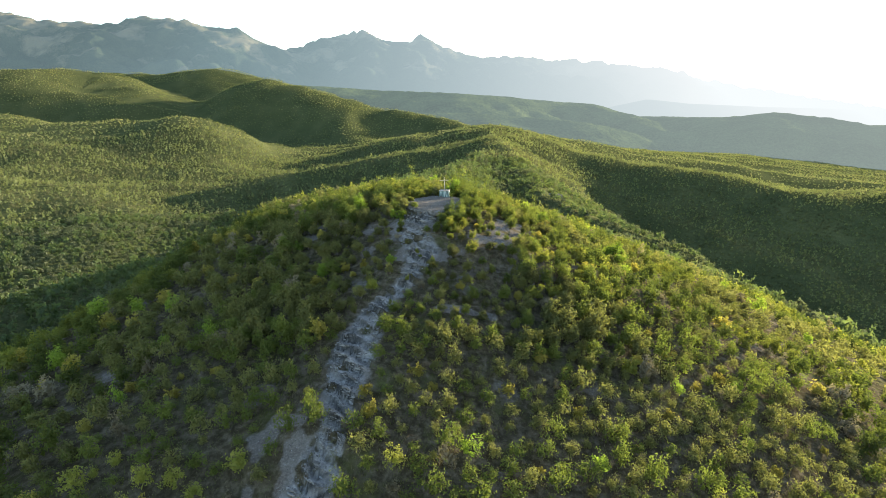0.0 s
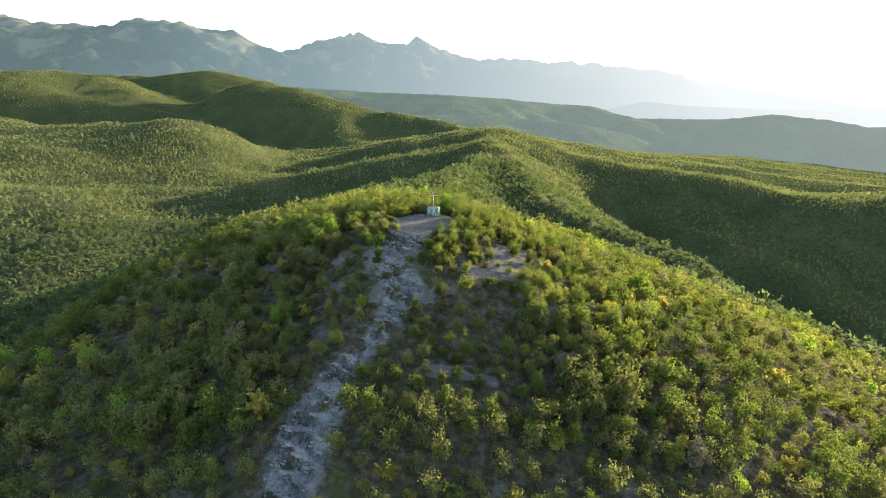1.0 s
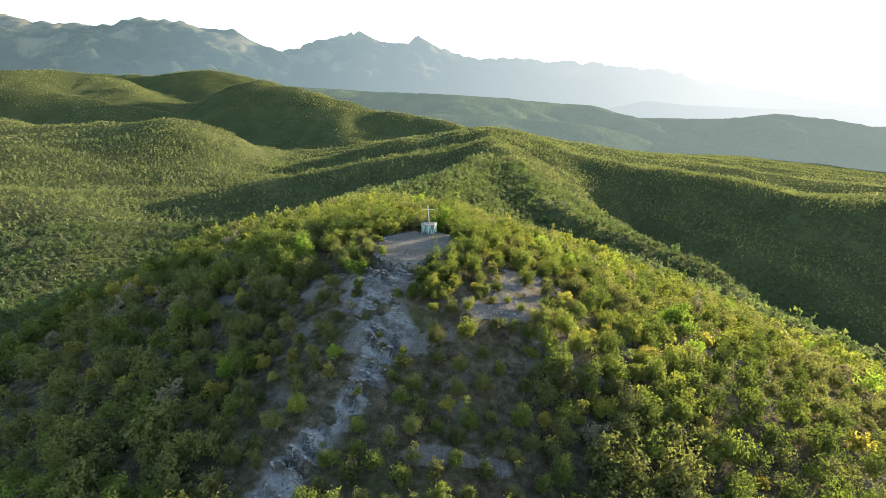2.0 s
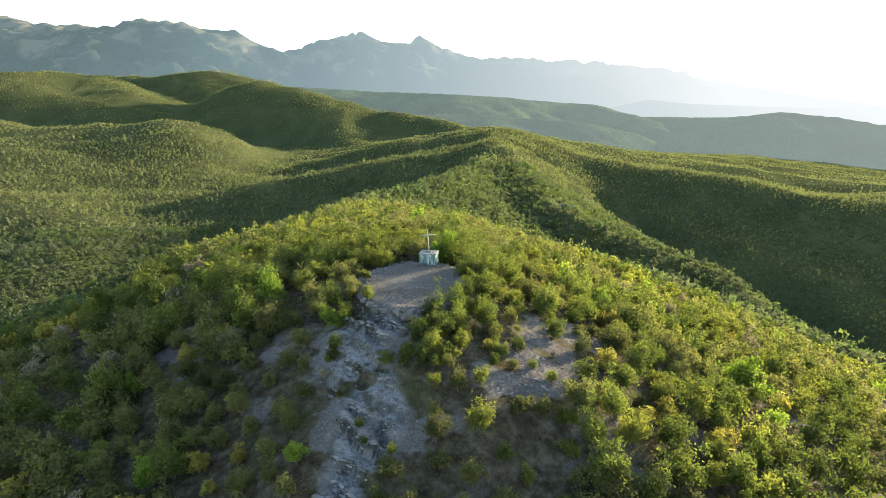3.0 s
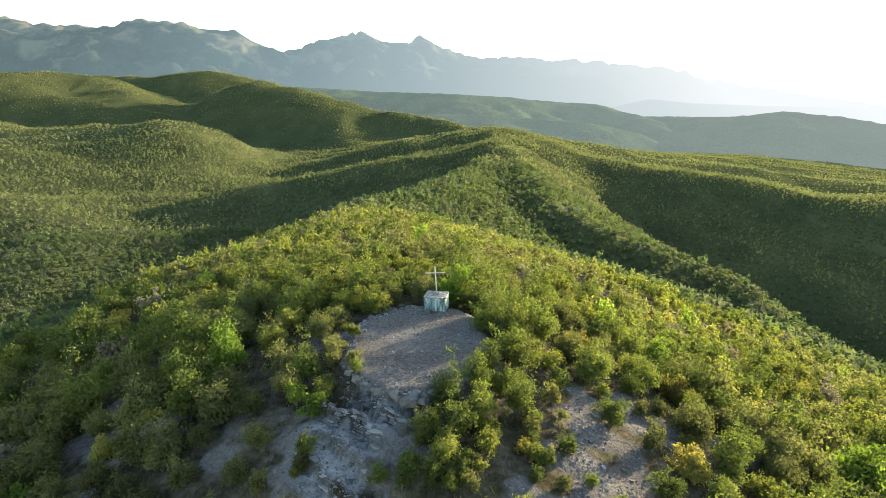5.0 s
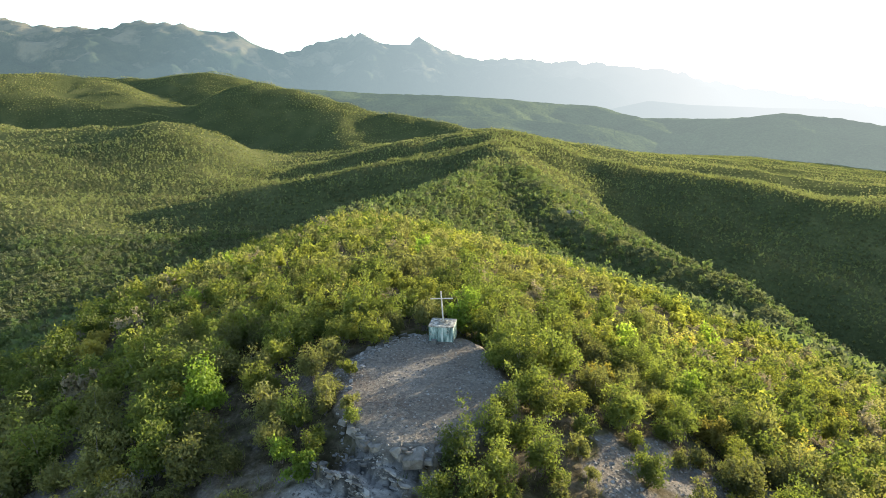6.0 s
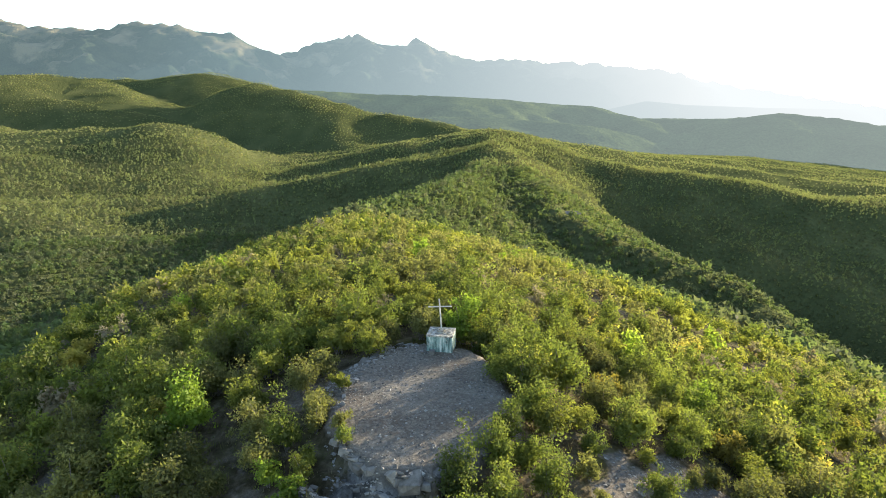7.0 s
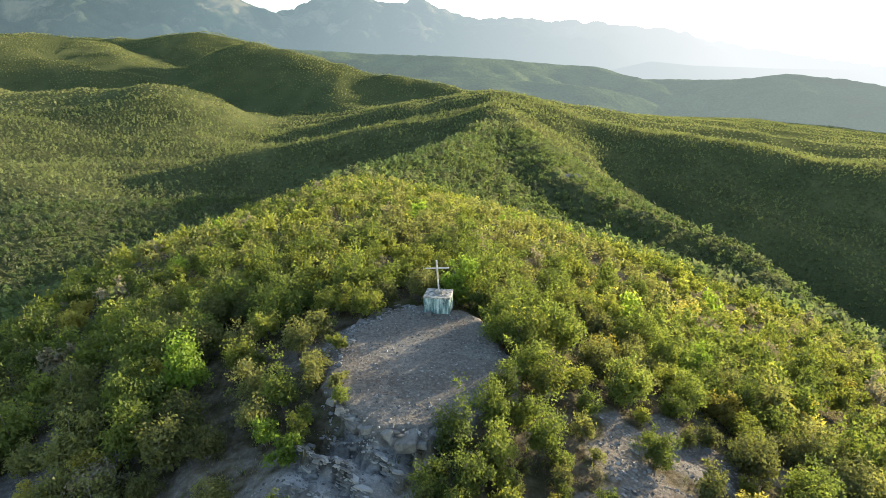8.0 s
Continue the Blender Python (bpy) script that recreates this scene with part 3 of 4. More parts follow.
def plinth():
    top = tagged(new("plinth"), "weathered turquoise and white painted concrete plinth on gravel", "plinth")
    bm = bmesh.new()
    rounded_box(bm, (1.0, .86, .70), (0, 0, .25), 0, .022, 7)
    part("block", from_bm("block", bm, PAINTED), top)
    bm = bmesh.new()
    rounded_box(bm, (1.03, .89, .06), (0, 0, .622), 0, .018, 6)
    part("cap", from_bm("cap", bm, CEMENT), top, "rough bare cement cap")
    bm = bmesh.new()
    rounded_box(bm, (.26, .24, .09), (.02, .02, .68), 0, .03, 4)
    part("footing", from_bm("footing", bm, CEMENT), top, "rubble and mortar footing")
    rng = random.Random(4)
    for i in range(12):  # crumbs of mortar and broken stone round the cross's foot
        a, d, size = 2.4 * i + rng.uniform(0, .8), rng.uniform(.17, .38), rng.uniform(.035, .1)
        bm = bmesh.new()
        for v in bmesh.ops.create_icosphere(bm, subdivisions=1, radius=size * .5)["verts"]:
            v.co = Vector((v.co.x * 1.3, v.co.y, v.co.z * .7)) * rng.uniform(.7, 1.2) + Vector((d * math.cos(a), d * .85 * math.sin(a), .66))
        part("crumb", from_bm("crumb", bm, CEMENT), top)
    return top


def cross():
    top = tagged(new("cross"), "plain white-painted square-post cross leaning slightly, set in cement", "cross")
    bm = bmesh.new()
    rounded_box(bm, (.052, .052, 1.36), (0, 0, .66), .007)
    part("post", from_bm("post", bm, WHITE), top)
    bm = bmesh.new()
    rounded_box(bm, (.92, .042, .042), (0, -.003, 1.02), .006)
    part("arm", from_bm("arm", bm, WHITE), top)
    return top


plinth().matrix_basis = pose(0.0, 60.45, 0.0, 0, 0, -10)
cross().matrix_basis = pose(0.02, 60.47, 0.66, 0, -3.5, -8)


# ---------------- stones ----------------
def stone_mesh(seed, flatness, narrow):
    """An angular broken block: the hull of a few corners of a skewed box."""
    rng = random.Random(seed)
    bm = bmesh.new()
    for i in range(16):
        p = [rng.choice((-.5, .5)) * rng.uniform(.55, 1) for _ in range(3)]
        bm.verts.new((p[0], p[1] * narrow, p[2] * flatness + p[0] * .1))
    hull = bmesh.ops.convex_hull(bm, input=bm.verts)
    bmesh.ops.delete(bm, geom=list({g for g in hull["geom_interior"] + hull["geom_unused"] if isinstance(g, bmesh.types.BMVert)}), context="VERTS")
    return from_bm("stone", bm, STONE)


STONES = [stone_mesh(i, f, n) for i, (f, n) in enumerate(((.6, .8), (.4, .5), (.7, .7), (.35, .4), (.3, .6), (.5, .35), (.45, .75)))]


def place_stone(i, x, y, size, turn, sink=.18, z=None):
    ob = new("stone", STONES[i % 7])
    z = float(height(x, y)) + size * .25 - size * sink if z is None else z
    ob.matrix_basis = pose(x, y, z, random.uniform(-12, 12), random.uniform(-12, 12), turn) @ Matrix.Diagonal((size, size * random.uniform(.7, 1.1), size, 1))
    return tagged(ob, "angular grey limestone block lying on the gravel", "stone", "stones round the clearing")


random.seed(11)
for i, (x, y, size) in enumerate([(-.36, 59.88, .3), (-.74, 59.98, .24), (.5, 59.55, .14), (-1.7, 61.1, .35), (-2.1, 60.8, .4), (-1.3, 61.2, .3), (-2.6, 60.3, .35), (-2.95, 59.7, .4), (-.3, 61.0, .2)]):
    place_stone(i, x, y, size, random.uniform(0, 180), .06 if i < 2 else .18)
for i in range(44):  # the broken rock lip of the terrace
    a = radians(212 + 84 * i / 43 + random.uniform(-.8, .8))
    size, out = random.choice((.22, .3, .42, .6, .8)) * random.uniform(.8, 1.2), random.uniform(.94, 1.0)
    place_stone((4, 3, 6, 4, 1)[i % 5], -.55 + 3.14 * out * math.cos(a), 57 + 4.28 * out * math.sin(a), size,
                math.degrees(math.atan2(4.26 * math.cos(a), -3.12 * math.sin(a))) + random.uniform(-38, 38), z=-.12 - .16 * size - random.uniform(0, .09))
for (x0, y0, w0), (x1, y1, w1) in zip(TRAIL, TRAIL[1:]):  # tilted ledges across the trail
    rows = max(1, int(math.hypot(x1 - x0, y1 - y0) / .5))
    for r in range(rows):
        f = (r + random.uniform(.1, .9)) / rows
        cx, cy, w = x0 + (x1 - x0) * f, y0 + (y1 - y0) * f, (w0 + (w1 - w0) * f) * .8
        for i in range(random.choice((1, 2, 3)) if y0 < 47 else 2):
            u = random.uniform(-w, w)
            place_stone(random.randrange(7), cx + u, cy - u * .8 + random.uniform(-.1, .1), random.choice((.14, .18, .24, .32)) * random.uniform(.8, 1.2), random.uniform(-60, -20), .42)


def scatter(rng, n, x0, x1, y0, y1):
    return rng.uniform(x0, x1, n), rng.uniform(y0, y1, n)


def gravel():
    rng = np.random.default_rng(5)
    x, y = scatter(rng, 180000, -16, 20, 24, 63)
    keep = bare_mask(x, y) > .45 + .3 * rng.random(len(x))
    x, y = x[keep][:36000], y[keep][:36000]
    z = height(x, y)
    n = len(x)
    base = np.array([(1, 0, -.2), (-.3, 1, -.2), (-.9, -.2, -.2), (.1, -.9, -.2), (0, 0, .8)], float)
    tris = np.array([(0, 1, 4), (1, 2, 4), (2, 3, 4), (3, 0, 4)])
    size = rng.gamma(1.8, .011, n).clip(.008, .07)
    v = base[None] * (size[:, None, None] * rng.uniform(.55, 1.3, (n, 5, 1)))
    a = rng.uniform(0, 6.3, n)
    c, s = np.cos(a)[:, None], np.sin(a)[:, None]
    v = np.stack([v[..., 0] * c - v[..., 1] * s + x[:, None], v[..., 0] * s + v[..., 1] * c + y[:, None], v[..., 2] * .7 + z[:, None] + .1 * size[:, None]], -1)
    f = tris[None] + 5 * np.arange(n)[:, None, None]
    tagged(new("gravel", mesh_of("gravel", v.reshape(-1, 3), f.reshape(-1, 3), GRAVEL)), "loose grey gravel and stone chips on the bare ground", "gravel", kind="stuff")


gravel()


def rubble():
    """Broken plates and chips of the bedrock on the trail and along the terrace's lip."""
    rng = np.random.default_rng(15)
    x, y = scatter(rng, 100000, -9, 10, 24, 62)
    m = np.maximum(line_mask(x, y, TRAIL, .5), line_mask(x, y, BRANCH, .35)) * (fbm(x * .7, y * .7, 87, 3) > -.12)
    lip = np.hypot((x + .55) / 3.15, (y - 57.0) / 4.3)
    m = np.where((x > 1.5) & (bare_mask(x, y) > .6), .62, m)
    m = np.where((lip > .96) & (lip < 1.06) & (y < 55.2), .75, m * (lip > 1.0))
    rim = (lip > .80 + .1 * fbm(x, y, 55, 2)) & (lip < 1.10) & (x < -.9) & (y > 56)
    m = np.where(rim, .95, m * (y < 57))
    keep = m > .4 + .6 * rng.random(len(x))
    x, y = x[keep][:6500], y[keep][:6500]
    n = len(x)
    corner = np.array([(i, j, k) for k in (-.5, .5) for j in (-.5, .5) for i in (-.5, .5)])
    quads = np.array([(0, 2, 3, 1), (4, 5, 7, 6), (0, 1, 5, 4), (2, 6, 7, 3), (0, 4, 6, 2), (1, 3, 7, 5)])
    size = rng.gamma(2.0, .024, n).clip(.02, .20)
    v = corner[None] * (1 + rng.uniform(-.45, .15, (n, 8, 3))) * size[:, None, None] * np.array([1.3, .75, .55])
    a, tip = rng.normal(-.6, .5, n), rng.normal(.25, .3, n)
    v = np.stack([v[..., 0], v[..., 1] * np.cos(tip)[:, None] - v[..., 2] * np.sin(tip)[:, None], v[..., 1] * np.sin(tip)[:, None] + v[..., 2] * np.cos(tip)[:, None]], -1)
    c, s = np.cos(a)[:, None], np.sin(a)[:, None]
    v = np.stack([v[..., 0] * c - v[..., 1] * s + x[:, None], v[..., 0] * s + v[..., 1] * c + y[:, None], v[..., 2] + height(x, y)[:, None] - .02 * size[:, None]], -1)
    f = (quads[None] + 8 * np.arange(n)[:, None, None]).reshape(-1, 4)
    tagged(new("rock_rubble", mesh_of("rock_rubble", v.reshape(-1, 3), f, RUBBLE)), "broken pale limestone plates scattered on the trail and the terrace rim", "rubble", kind="stuff")


rubble()


def rock_ledges():
    """Broken edges of the tilted beds that step down across the trail."""
    rng = np.random.default_rng(19)
    x, y = scatter(rng, 60000, -9, 1, 25, 53.6)
    riser = ledges(x, y)[1] * np.maximum(line_mask(x, y, TRAIL, .35), line_mask(x, y, BRANCH, .3)) * (clearing_mask(x, y) < .05)
    keep = (riser > .25 + .5 * rng.random(len(x))) & (fbm(x * .45, y * .45, 101, 3) > -.08) & (bare_mask(x, y) > .55)
    x, y = x[keep][:2000], y[keep][:2000]
    n = len(x)
    ring = np.array([(-.5, -.3), (-.1, -.5), (.4, -.42), (.55, 0), (.3, .5), (-.35, .42)])
    size = rng.gamma(2.4, .038, n).clip(.05, .26)
    low = np.concatenate([np.concatenate([ring, np.full((6, 1), z)], 1) for z in (-.5, .5)])
    v = low[None] * (1 + rng.uniform(-.28, .2, (n, 12, 3))) * size[:, None, None] * np.array([1.6, .6, .32])
    a, tip = rng.normal(-.62, .18, n), rng.normal(.10, .09, n)
    v = np.stack([v[..., 0], v[..., 1] * np.cos(tip)[:, None] - v[..., 2] * np.sin(tip)[:, None], v[..., 1] * np.sin(tip)[:, None] + v[..., 2] * np.cos(tip)[:, None]], -1)
    c, sn = np.cos(a)[:, None], np.sin(a)[:, None]
    v = np.stack([v[..., 0] * c - v[..., 1] * sn + x[:, None], v[..., 0] * sn + v[..., 1] * c + y[:, None], v[..., 2] + (height(x, y) + .02 * size)[:, None]], -1)
    sides = [(k, (k + 1) % 6, 6 + (k + 1) % 6, 6 + k) for k in range(6)]
    quads = np.array(sides + [(6, 7, 8, 9), (6, 9, 10, 11)])
    f = (quads[None] + 12 * np.arange(n)[:, None, None]).reshape(-1, 4)
    tagged(new("rock_ledges", mesh_of("rock_ledges", v.reshape(-1, 3), f, RUBBLE)), "broken pale limestone beds stepping across the trail", "rock", kind="stuff")


rock_ledges()


def rock_outcrop():
    """Bare layered rock on the crown of the spur across the hollow."""
    top = tagged(new("rock_outcrop"), "bare grey layered rock outcrop among scrub on the spur", "rock outcrop")
    rng = random.Random(4)
    at = Vector((43.4, 233.0, float(height(43.4, 233.0))))
    for i in range(9):
        bm = bmesh.new()
        rounded_box(bm, (rng.uniform(5, 8.5), 1.1, .9), (rng.uniform(-.8, .8), 0, 0), 0, .45, 5)
        slab = part("slab", from_bm("slab", bm, STONE), top)
        x, y = i * .34, i * 1.5
        slab.matrix_basis = pose(x, y, float(height(at.x + x, at.y + y)) - at.z + rng.uniform(-.1, .2), rng.uniform(-4, 4), 0, rng.uniform(-9, 5))
    top.matrix_basis = pose(*at)


rock_outcrop()


# ---------------- shrubs ----------------
def unit(v):
    return v / (np.linalg.norm(v, axis=-1, keepdims=True) + 1e-9)


def leaves_about(rng, centres, radii, heart, count, size, stray=.62):
    """Leaf sprays in rounded clumps about the ends of the twigs, turned outwards from the crown's heart."""
    which = rng.integers(0, len(centres), count)
    way = unit(rng.normal(size=(count, 3)) + np.array([0, 0, .3]))
    at = centres[which] + way * (radii[which] * rng.uniform(.2, 1.15, count))[:, None]
    face = unit(way * .4 + unit(at - heart) * .35 + rng.normal(size=(count, 3)) * stray)
    along = rng.normal(size=(count, 3)) * .75 + np.array([0, 0, .5])
    along = unit(along - face * (along * face).sum(1, keepdims=True))
    side = np.cross(face, along)
    s = (size * rng.uniform(.6, 1.4, count))[:, None]
    w = .36
    v = np.stack([at - along * s * .45 + side * s * w, at - along * s * .38 - side * s * w, at + along * s * .65], 1)
    return v.reshape(-1, 3), np.arange(count * 3).reshape(-1, 3)


def twigs_to(rng, ends, thick):
    """Tapered four-sided stems from the foot to the clumps."""
    verts, faces = [], []
    for e in ends:
        foot = np.array([rng.normal() * .07, rng.normal() * .07, -.12])
        mid = foot * .4 + e * .6 + np.array([e[0] * -.15, e[1] * -.15, .1])
        ring0 = len(verts)
        for k, (p, w) in enumerate(((foot, 1.0), (mid, .6), (e, .25))):
            for a in range(4):
                verts.append(p + thick * w * np.array([math.cos(a * 1.571), math.sin(a * 1.571), 0]))
        for k in range(2):
            for a in range(4):
                i, j = ring0 + k * 4 + a, ring0 + k * 4 + (a + 1) % 4
                faces.append((i, j, j + 4, i + 4))
    return np.array(verts), np.array(faces)


def shrub_shape(seed, tall, wide, clumps, leaves, size, stray=.62):
    """Twig ends, leaf sprays and stems of one shrub: a lobed, uneven dome of leafy clumps with gaps between them."""
    rng = np.random.default_rng(seed)
    way = rng.normal(size=(clumps, 3))
    way[:, 2] = np.abs(way[:, 2] + .15) * .95
    way = unit(way)
    lean = rng.normal(0, .10, 2) * wide
    lobes = unit(rng.normal(size=(4, 3)) + np.array([0, 0, .4]))
    swell = .64 + .56 * np.clip((way @ lobes.T).max(1), 0, 1) ** 5
    reach = rng.uniform(.62, .95, clumps) * swell
    reach = np.where(rng.random(clumps) < .2, reach * .6, reach)
    ends = np.stack([way[:, 0] * wide * .5 * reach, way[:, 1] * wide * .5 * reach, tall * (.20 + .66 * way[:, 2] * reach)], 1)
    ends[:, :2] += lean * (ends[:, 2:] / tall)
    ends[:, 2] += tall * rng.uniform(.05, .24, clumps) * (rng.random(clumps) < .3)
    radii = rng.uniform(.10, .20, clumps) * (wide + tall) * .5 * (1.0 if clumps > 20 else 1.35)
    heart = np.array([0, 0, tall * .25])
    lv, lf = leaves_about(rng, ends, radii, heart, leaves, size, stray)
    inner = max(4, leaves // 20)  # oversized inner leaves, added to block light and darken the gaps
    cv, cf = leaves_about(rng, ends * .5 + heart * .4, radii * 1.1, heart, inner, min(size * 2.5, wide * .28), .9)
    return (np.concatenate([lv, cv]), np.concatenate([lf, cf + len(lv)])), twigs_to(rng, ends[: max(4, clumps // 4)], .013 * tall)


# kind: height, width, number of leafy clumps, label
KINDS = {
    "green": (2.0, 1.8, 42, "dense green thorn shrub on the stony slope"),
    "yellow_green": (1.7, 1.6, 40, "sunlit yellow-green shrub with small leaves"),
    "olive": (1.7, 1.8, 40, "grey-olive twiggy shrub with sparse leaves"),
    "golden": (1.2, 1.45, 34, "golden-leaved shrub turning yellow"),
    "lime": (2.0, 1.6, 32, "bright lime-green leafy shrub"),
    "dry": (1.5, 1.5, 26, "dry khaki twiggy shrub among green scrub"),
}
SPECIES = list(KINDS)


def wood_share(x, y):
    """How thickly the scrub grows."""
    d = .95 + .5 * fbm(x / 9, y / 9, 91, 3)
    d = d - .2 * smooth(6, 2, np.abs(x + 3.2)) * smooth(54, 44, y) - .10 * smooth(50, 40, y) * (y > 15)
    return np.clip(d, .12, 1)


def plant_sites(seed, n, x0, x1, y0, y1, gap, test):
    """Sites with a least distance between them, none on bare ground or under the plinth."""
    rng = np.random.default_rng(seed)
    x, y = scatter(rng, n, x0, x1, y0, y1)
    ok = test(x, y) & (rng.random(n) < wood_share(x, y))
    x, y = x[ok], y[ok]
    cell, out = {}, []
    for px, py, b in zip(x, y, np.maximum(bare_mask(x, y), line_mask(x, y, TRAIL, 1.1) * (y < 45))):
        key = (int(px // gap), int(py // gap))
        if b > .25 or (abs(px) < .95 and 59.6 < py < 61.3) or (abs(px - 44.6) < 4.5 and 228 < py < 247):
            continue
        if any((px - qx) ** 2 + (py - qy) ** 2 < gap * gap for i in (-1, 0, 1) for j in (-1, 0, 1) for qx, qy in cell.get((key[0] + i, key[1] + j), ())):
            continue
        cell.setdefault(key, []).append((px, py))
        out.append((px, py))
    return np.array(out)


def kind_at(rng, x, y, plain=False):
    """Which kind grows where: patches of one colour, with strays."""
    v = .5 + .9 * fbm(x / 11, y / 11, 95, 2) + rng.normal(0, .22, len(x))
    # greener, darker kinds on the front slope put its shade into leaf colour
    shaded = smooth(50, 38, y) * (y > -40)
    v = v - .10 * shaded - .08 * smooth(6, 14, x) * (y < 70)
    u = rng.random(len(x))
    k = np.where(v < .38 - .14 * shaded, 2, np.where(v < .62 + .12 * shaded, 0, 1))
    if plain:
        return k
    k = np.where(u < .07, 3, k)
    k = np.where((u > .07) & (u < .10), 5, k)
    return np.where(u > .985, 4, k)


# the shrubs nearest the camera's way, each a thing of its own
VARIANTS = {}
for ki, kind in enumerate(SPECIES):
    tall, wide, clumps, _ = KINDS[kind]
    for v in range(3):
        (lv, lf), (sv, sf) = shrub_shape(100 * ki + v, tall * (.85 + .15 * v), wide * (1.1 - .1 * v), clumps + 4 * v, 1300 if kind == "dry" else 2600, .072 if kind == "dry" else .080)
        VARIANTS[kind, v, True] = (mesh_of("crown", lv, lf, LEAF[kind]), mesh_of("trunk", sv, sf, BARK))
        (lv, lf), (sv, sf) = shrub_shape(100 * ki + v + 50, tall * (.85 + .15 * v), wide * (1.1 - .1 * v), clumps, 500 if kind == "dry" else 1050, .11 if kind == "dry" else .125)
        VARIANTS[kind, v, False] = (mesh_of("crown", lv, lf, LEAF[kind]), mesh_of("trunk", sv, sf, BARK))


def shrub(kind, v, x, y, size, turn):
    top = tagged(new("shrub"), KINDS[kind][3], "shrub", "shrubs on the hilltop")
    part("crown", VARIANTS[kind, v, size > .62][0], top)
    part("trunk", VARIANTS[kind, v, size > .62][1], top)
    top.matrix_basis = pose(x, y, float(height(x, y)), 0, 0, turn) @ Matrix.Diagonal((size, size, size, 1))
    return top


KEPT = [("lime", 1, -8.4, 56.5, 1.3), ("lime", 0, -4.0, 52.7, .6), ("lime", 2, .85, 62.0, 1.2), ("lime", 0, 16.8, 54.5, 1.75), ("yellow_green", 2, .35, 50.6, .7),
        ("yellow_green", 2, 2.2, 46.8, .8), ("yellow_green", 0, -5.5, 42.6, .75), ("golden", 0, 8.6, 52.0, 1.05), ("olive", 0, -5.2, 54.3, .8), ("olive", 1, -6.3, 53.3, .75),
        ("green", 1, 1.9, 60.9, 1.0), ("green", 2, 2.3, 59.3, 1.05), ("green", 0, 2.6, 54.3, .8), ("green", 1, 1.6, 52.6, .8), ("yellow_green", 1, 1.3, 61.9, 1.1),
        ("olive", 2, -.9, 62.3, 1.0), ("green", 0, -2.6, 62.6, 1.1), ("yellow_green", 0, -4.2, 60.9, 1.1), ("green", 2, 2.9, 57.4, 1.0), ("green", 0, 2.2, 58.2, .9),
        ("green", 0, 3.5, 60.3, 1.25), ("yellow_green", 1, 3.3, 58.5, 1.2), ("olive", 0, 2.6, 62.2, 1.2), ("green", 2, 3.9, 62.6, 1.2), ("yellow_green", 2, 3.5, 55.8, 1.0),
        ("green", 1, 2.0, 54.7, .72), ("olive", 0, -3.05, 55.0, .42), ("olive", 1, -4.0, 56.2, .75), ("green", 2, -4.6, 54.9, .8), ("yellow_green", 0, -3.9, 54.0, .5), ("olive", 2, -4.9, 57.6, .85), ("green", 1, -2.75, 54.2, .36), ("yellow_green", 0, -3.3, 57.3, .5), ("green", 2, 4.6, 59.0, 1.3),
        ("green", 0, -.1, 51.3, .7), ("green", 2, .9, 51.7, .78), ("yellow_green", 1, 1.8, 51.2, .6), ("green", 1, -1.5, 50.0, .42), ("green", 2, -.8, 49.8, .38), ("yellow_green", 0, .6, 48.9, .5),
        ("olive", 1, 1.5, 48.8, .55), ("yellow_green", 2, 2.4, 48.9, .5), ("green", 1, 1.6, 53.9, .85), ("green", 2, 2.9, 53.3, .8), ("green", 0, 3.0, 56.4, 1.0),
        ("olive", 2, -3.8, 55.4, .6), ("olive", 0, -5.6, 55.6, .9), ("yellow_green", 1, -6.5, 56.9, .95), ("yellow_green", 2, -3.75, 53.4, .5), ("olive", 1, -4.4, 58.9, .85), ("yellow_green", 0, -6.6, 59.4, 1.05), ("lime", 2, -4.75, 53.5, .5)]


# three gaps in the scrub let low sun reach the terrace: where each streak starts, and its length
STREAKS = [(-3.0, 55.6, 3.1), (.3, 55.5, 2.0), (-1.1, 53.0, 2.5)]


def fitting_size(kind, x, y, size):
    """The size a shrub can have without closing a gap of light."""
    tall, wide = KINDS[kind][0], KINDS[kind][1]
    for sx, sy, length in STREAKS:
        along = (x - sx) * SUN_WAY.x + (y - sy) * SUN_WAY.y
        off = abs((x - sx) * SUN_WAY.y - (y - sy) * SUN_WAY.x)
        if along > length and off < .08 + .2 * wide * size:
            size = min(size, max(.45, (.2 * (along - length) + .4) / tall))
    return size


def nearest(x, y):
    return (np.abs(x + 1) < 15.5) & (y > 37) & (y < 67)


sites = plant_sites(21, 16000, -16, 16, 37, 67, .97, nearest)
sites = np.array([s for s in sites if all((s[0] - k[2]) ** 2 + (s[1] - k[3]) ** 2 > 1.2 for k in KEPT)])
order = np.argsort(np.hypot(sites[:, 0] + .5, (sites[:, 1] - 53) * .9))
near_sites, rest = sites[order[:281]], sites[order[281:]]
rng = np.random.default_rng(77)
for kind, v, x, y, size in KEPT:
    shrub(kind, v, x, y, size, rng.uniform(0, 360))
for (x, y), k in zip(near_sites, kind_at(rng, near_sites[:, 0], near_sites[:, 1])):
    size = rng.uniform(.65, 1.15) * (.62 if abs(x + 1) < 7 and y < 52.5 else 1.15 if 1.5 < x < 8 and 57 < y < 66 else 1.05 if x > 6 else .85 if x > 3 or y < 52 else 1.0)
    size *= .6 if 3.5 < x < 9.5 and 49 < y < 56.5 else 1.18 if x < -3.5 and y > 51 else 1
    shrub(SPECIES[k], int(rng.integers(0, 3)), x, y, fitting_size(SPECIES[k], x, y, size), rng.uniform(0, 360))


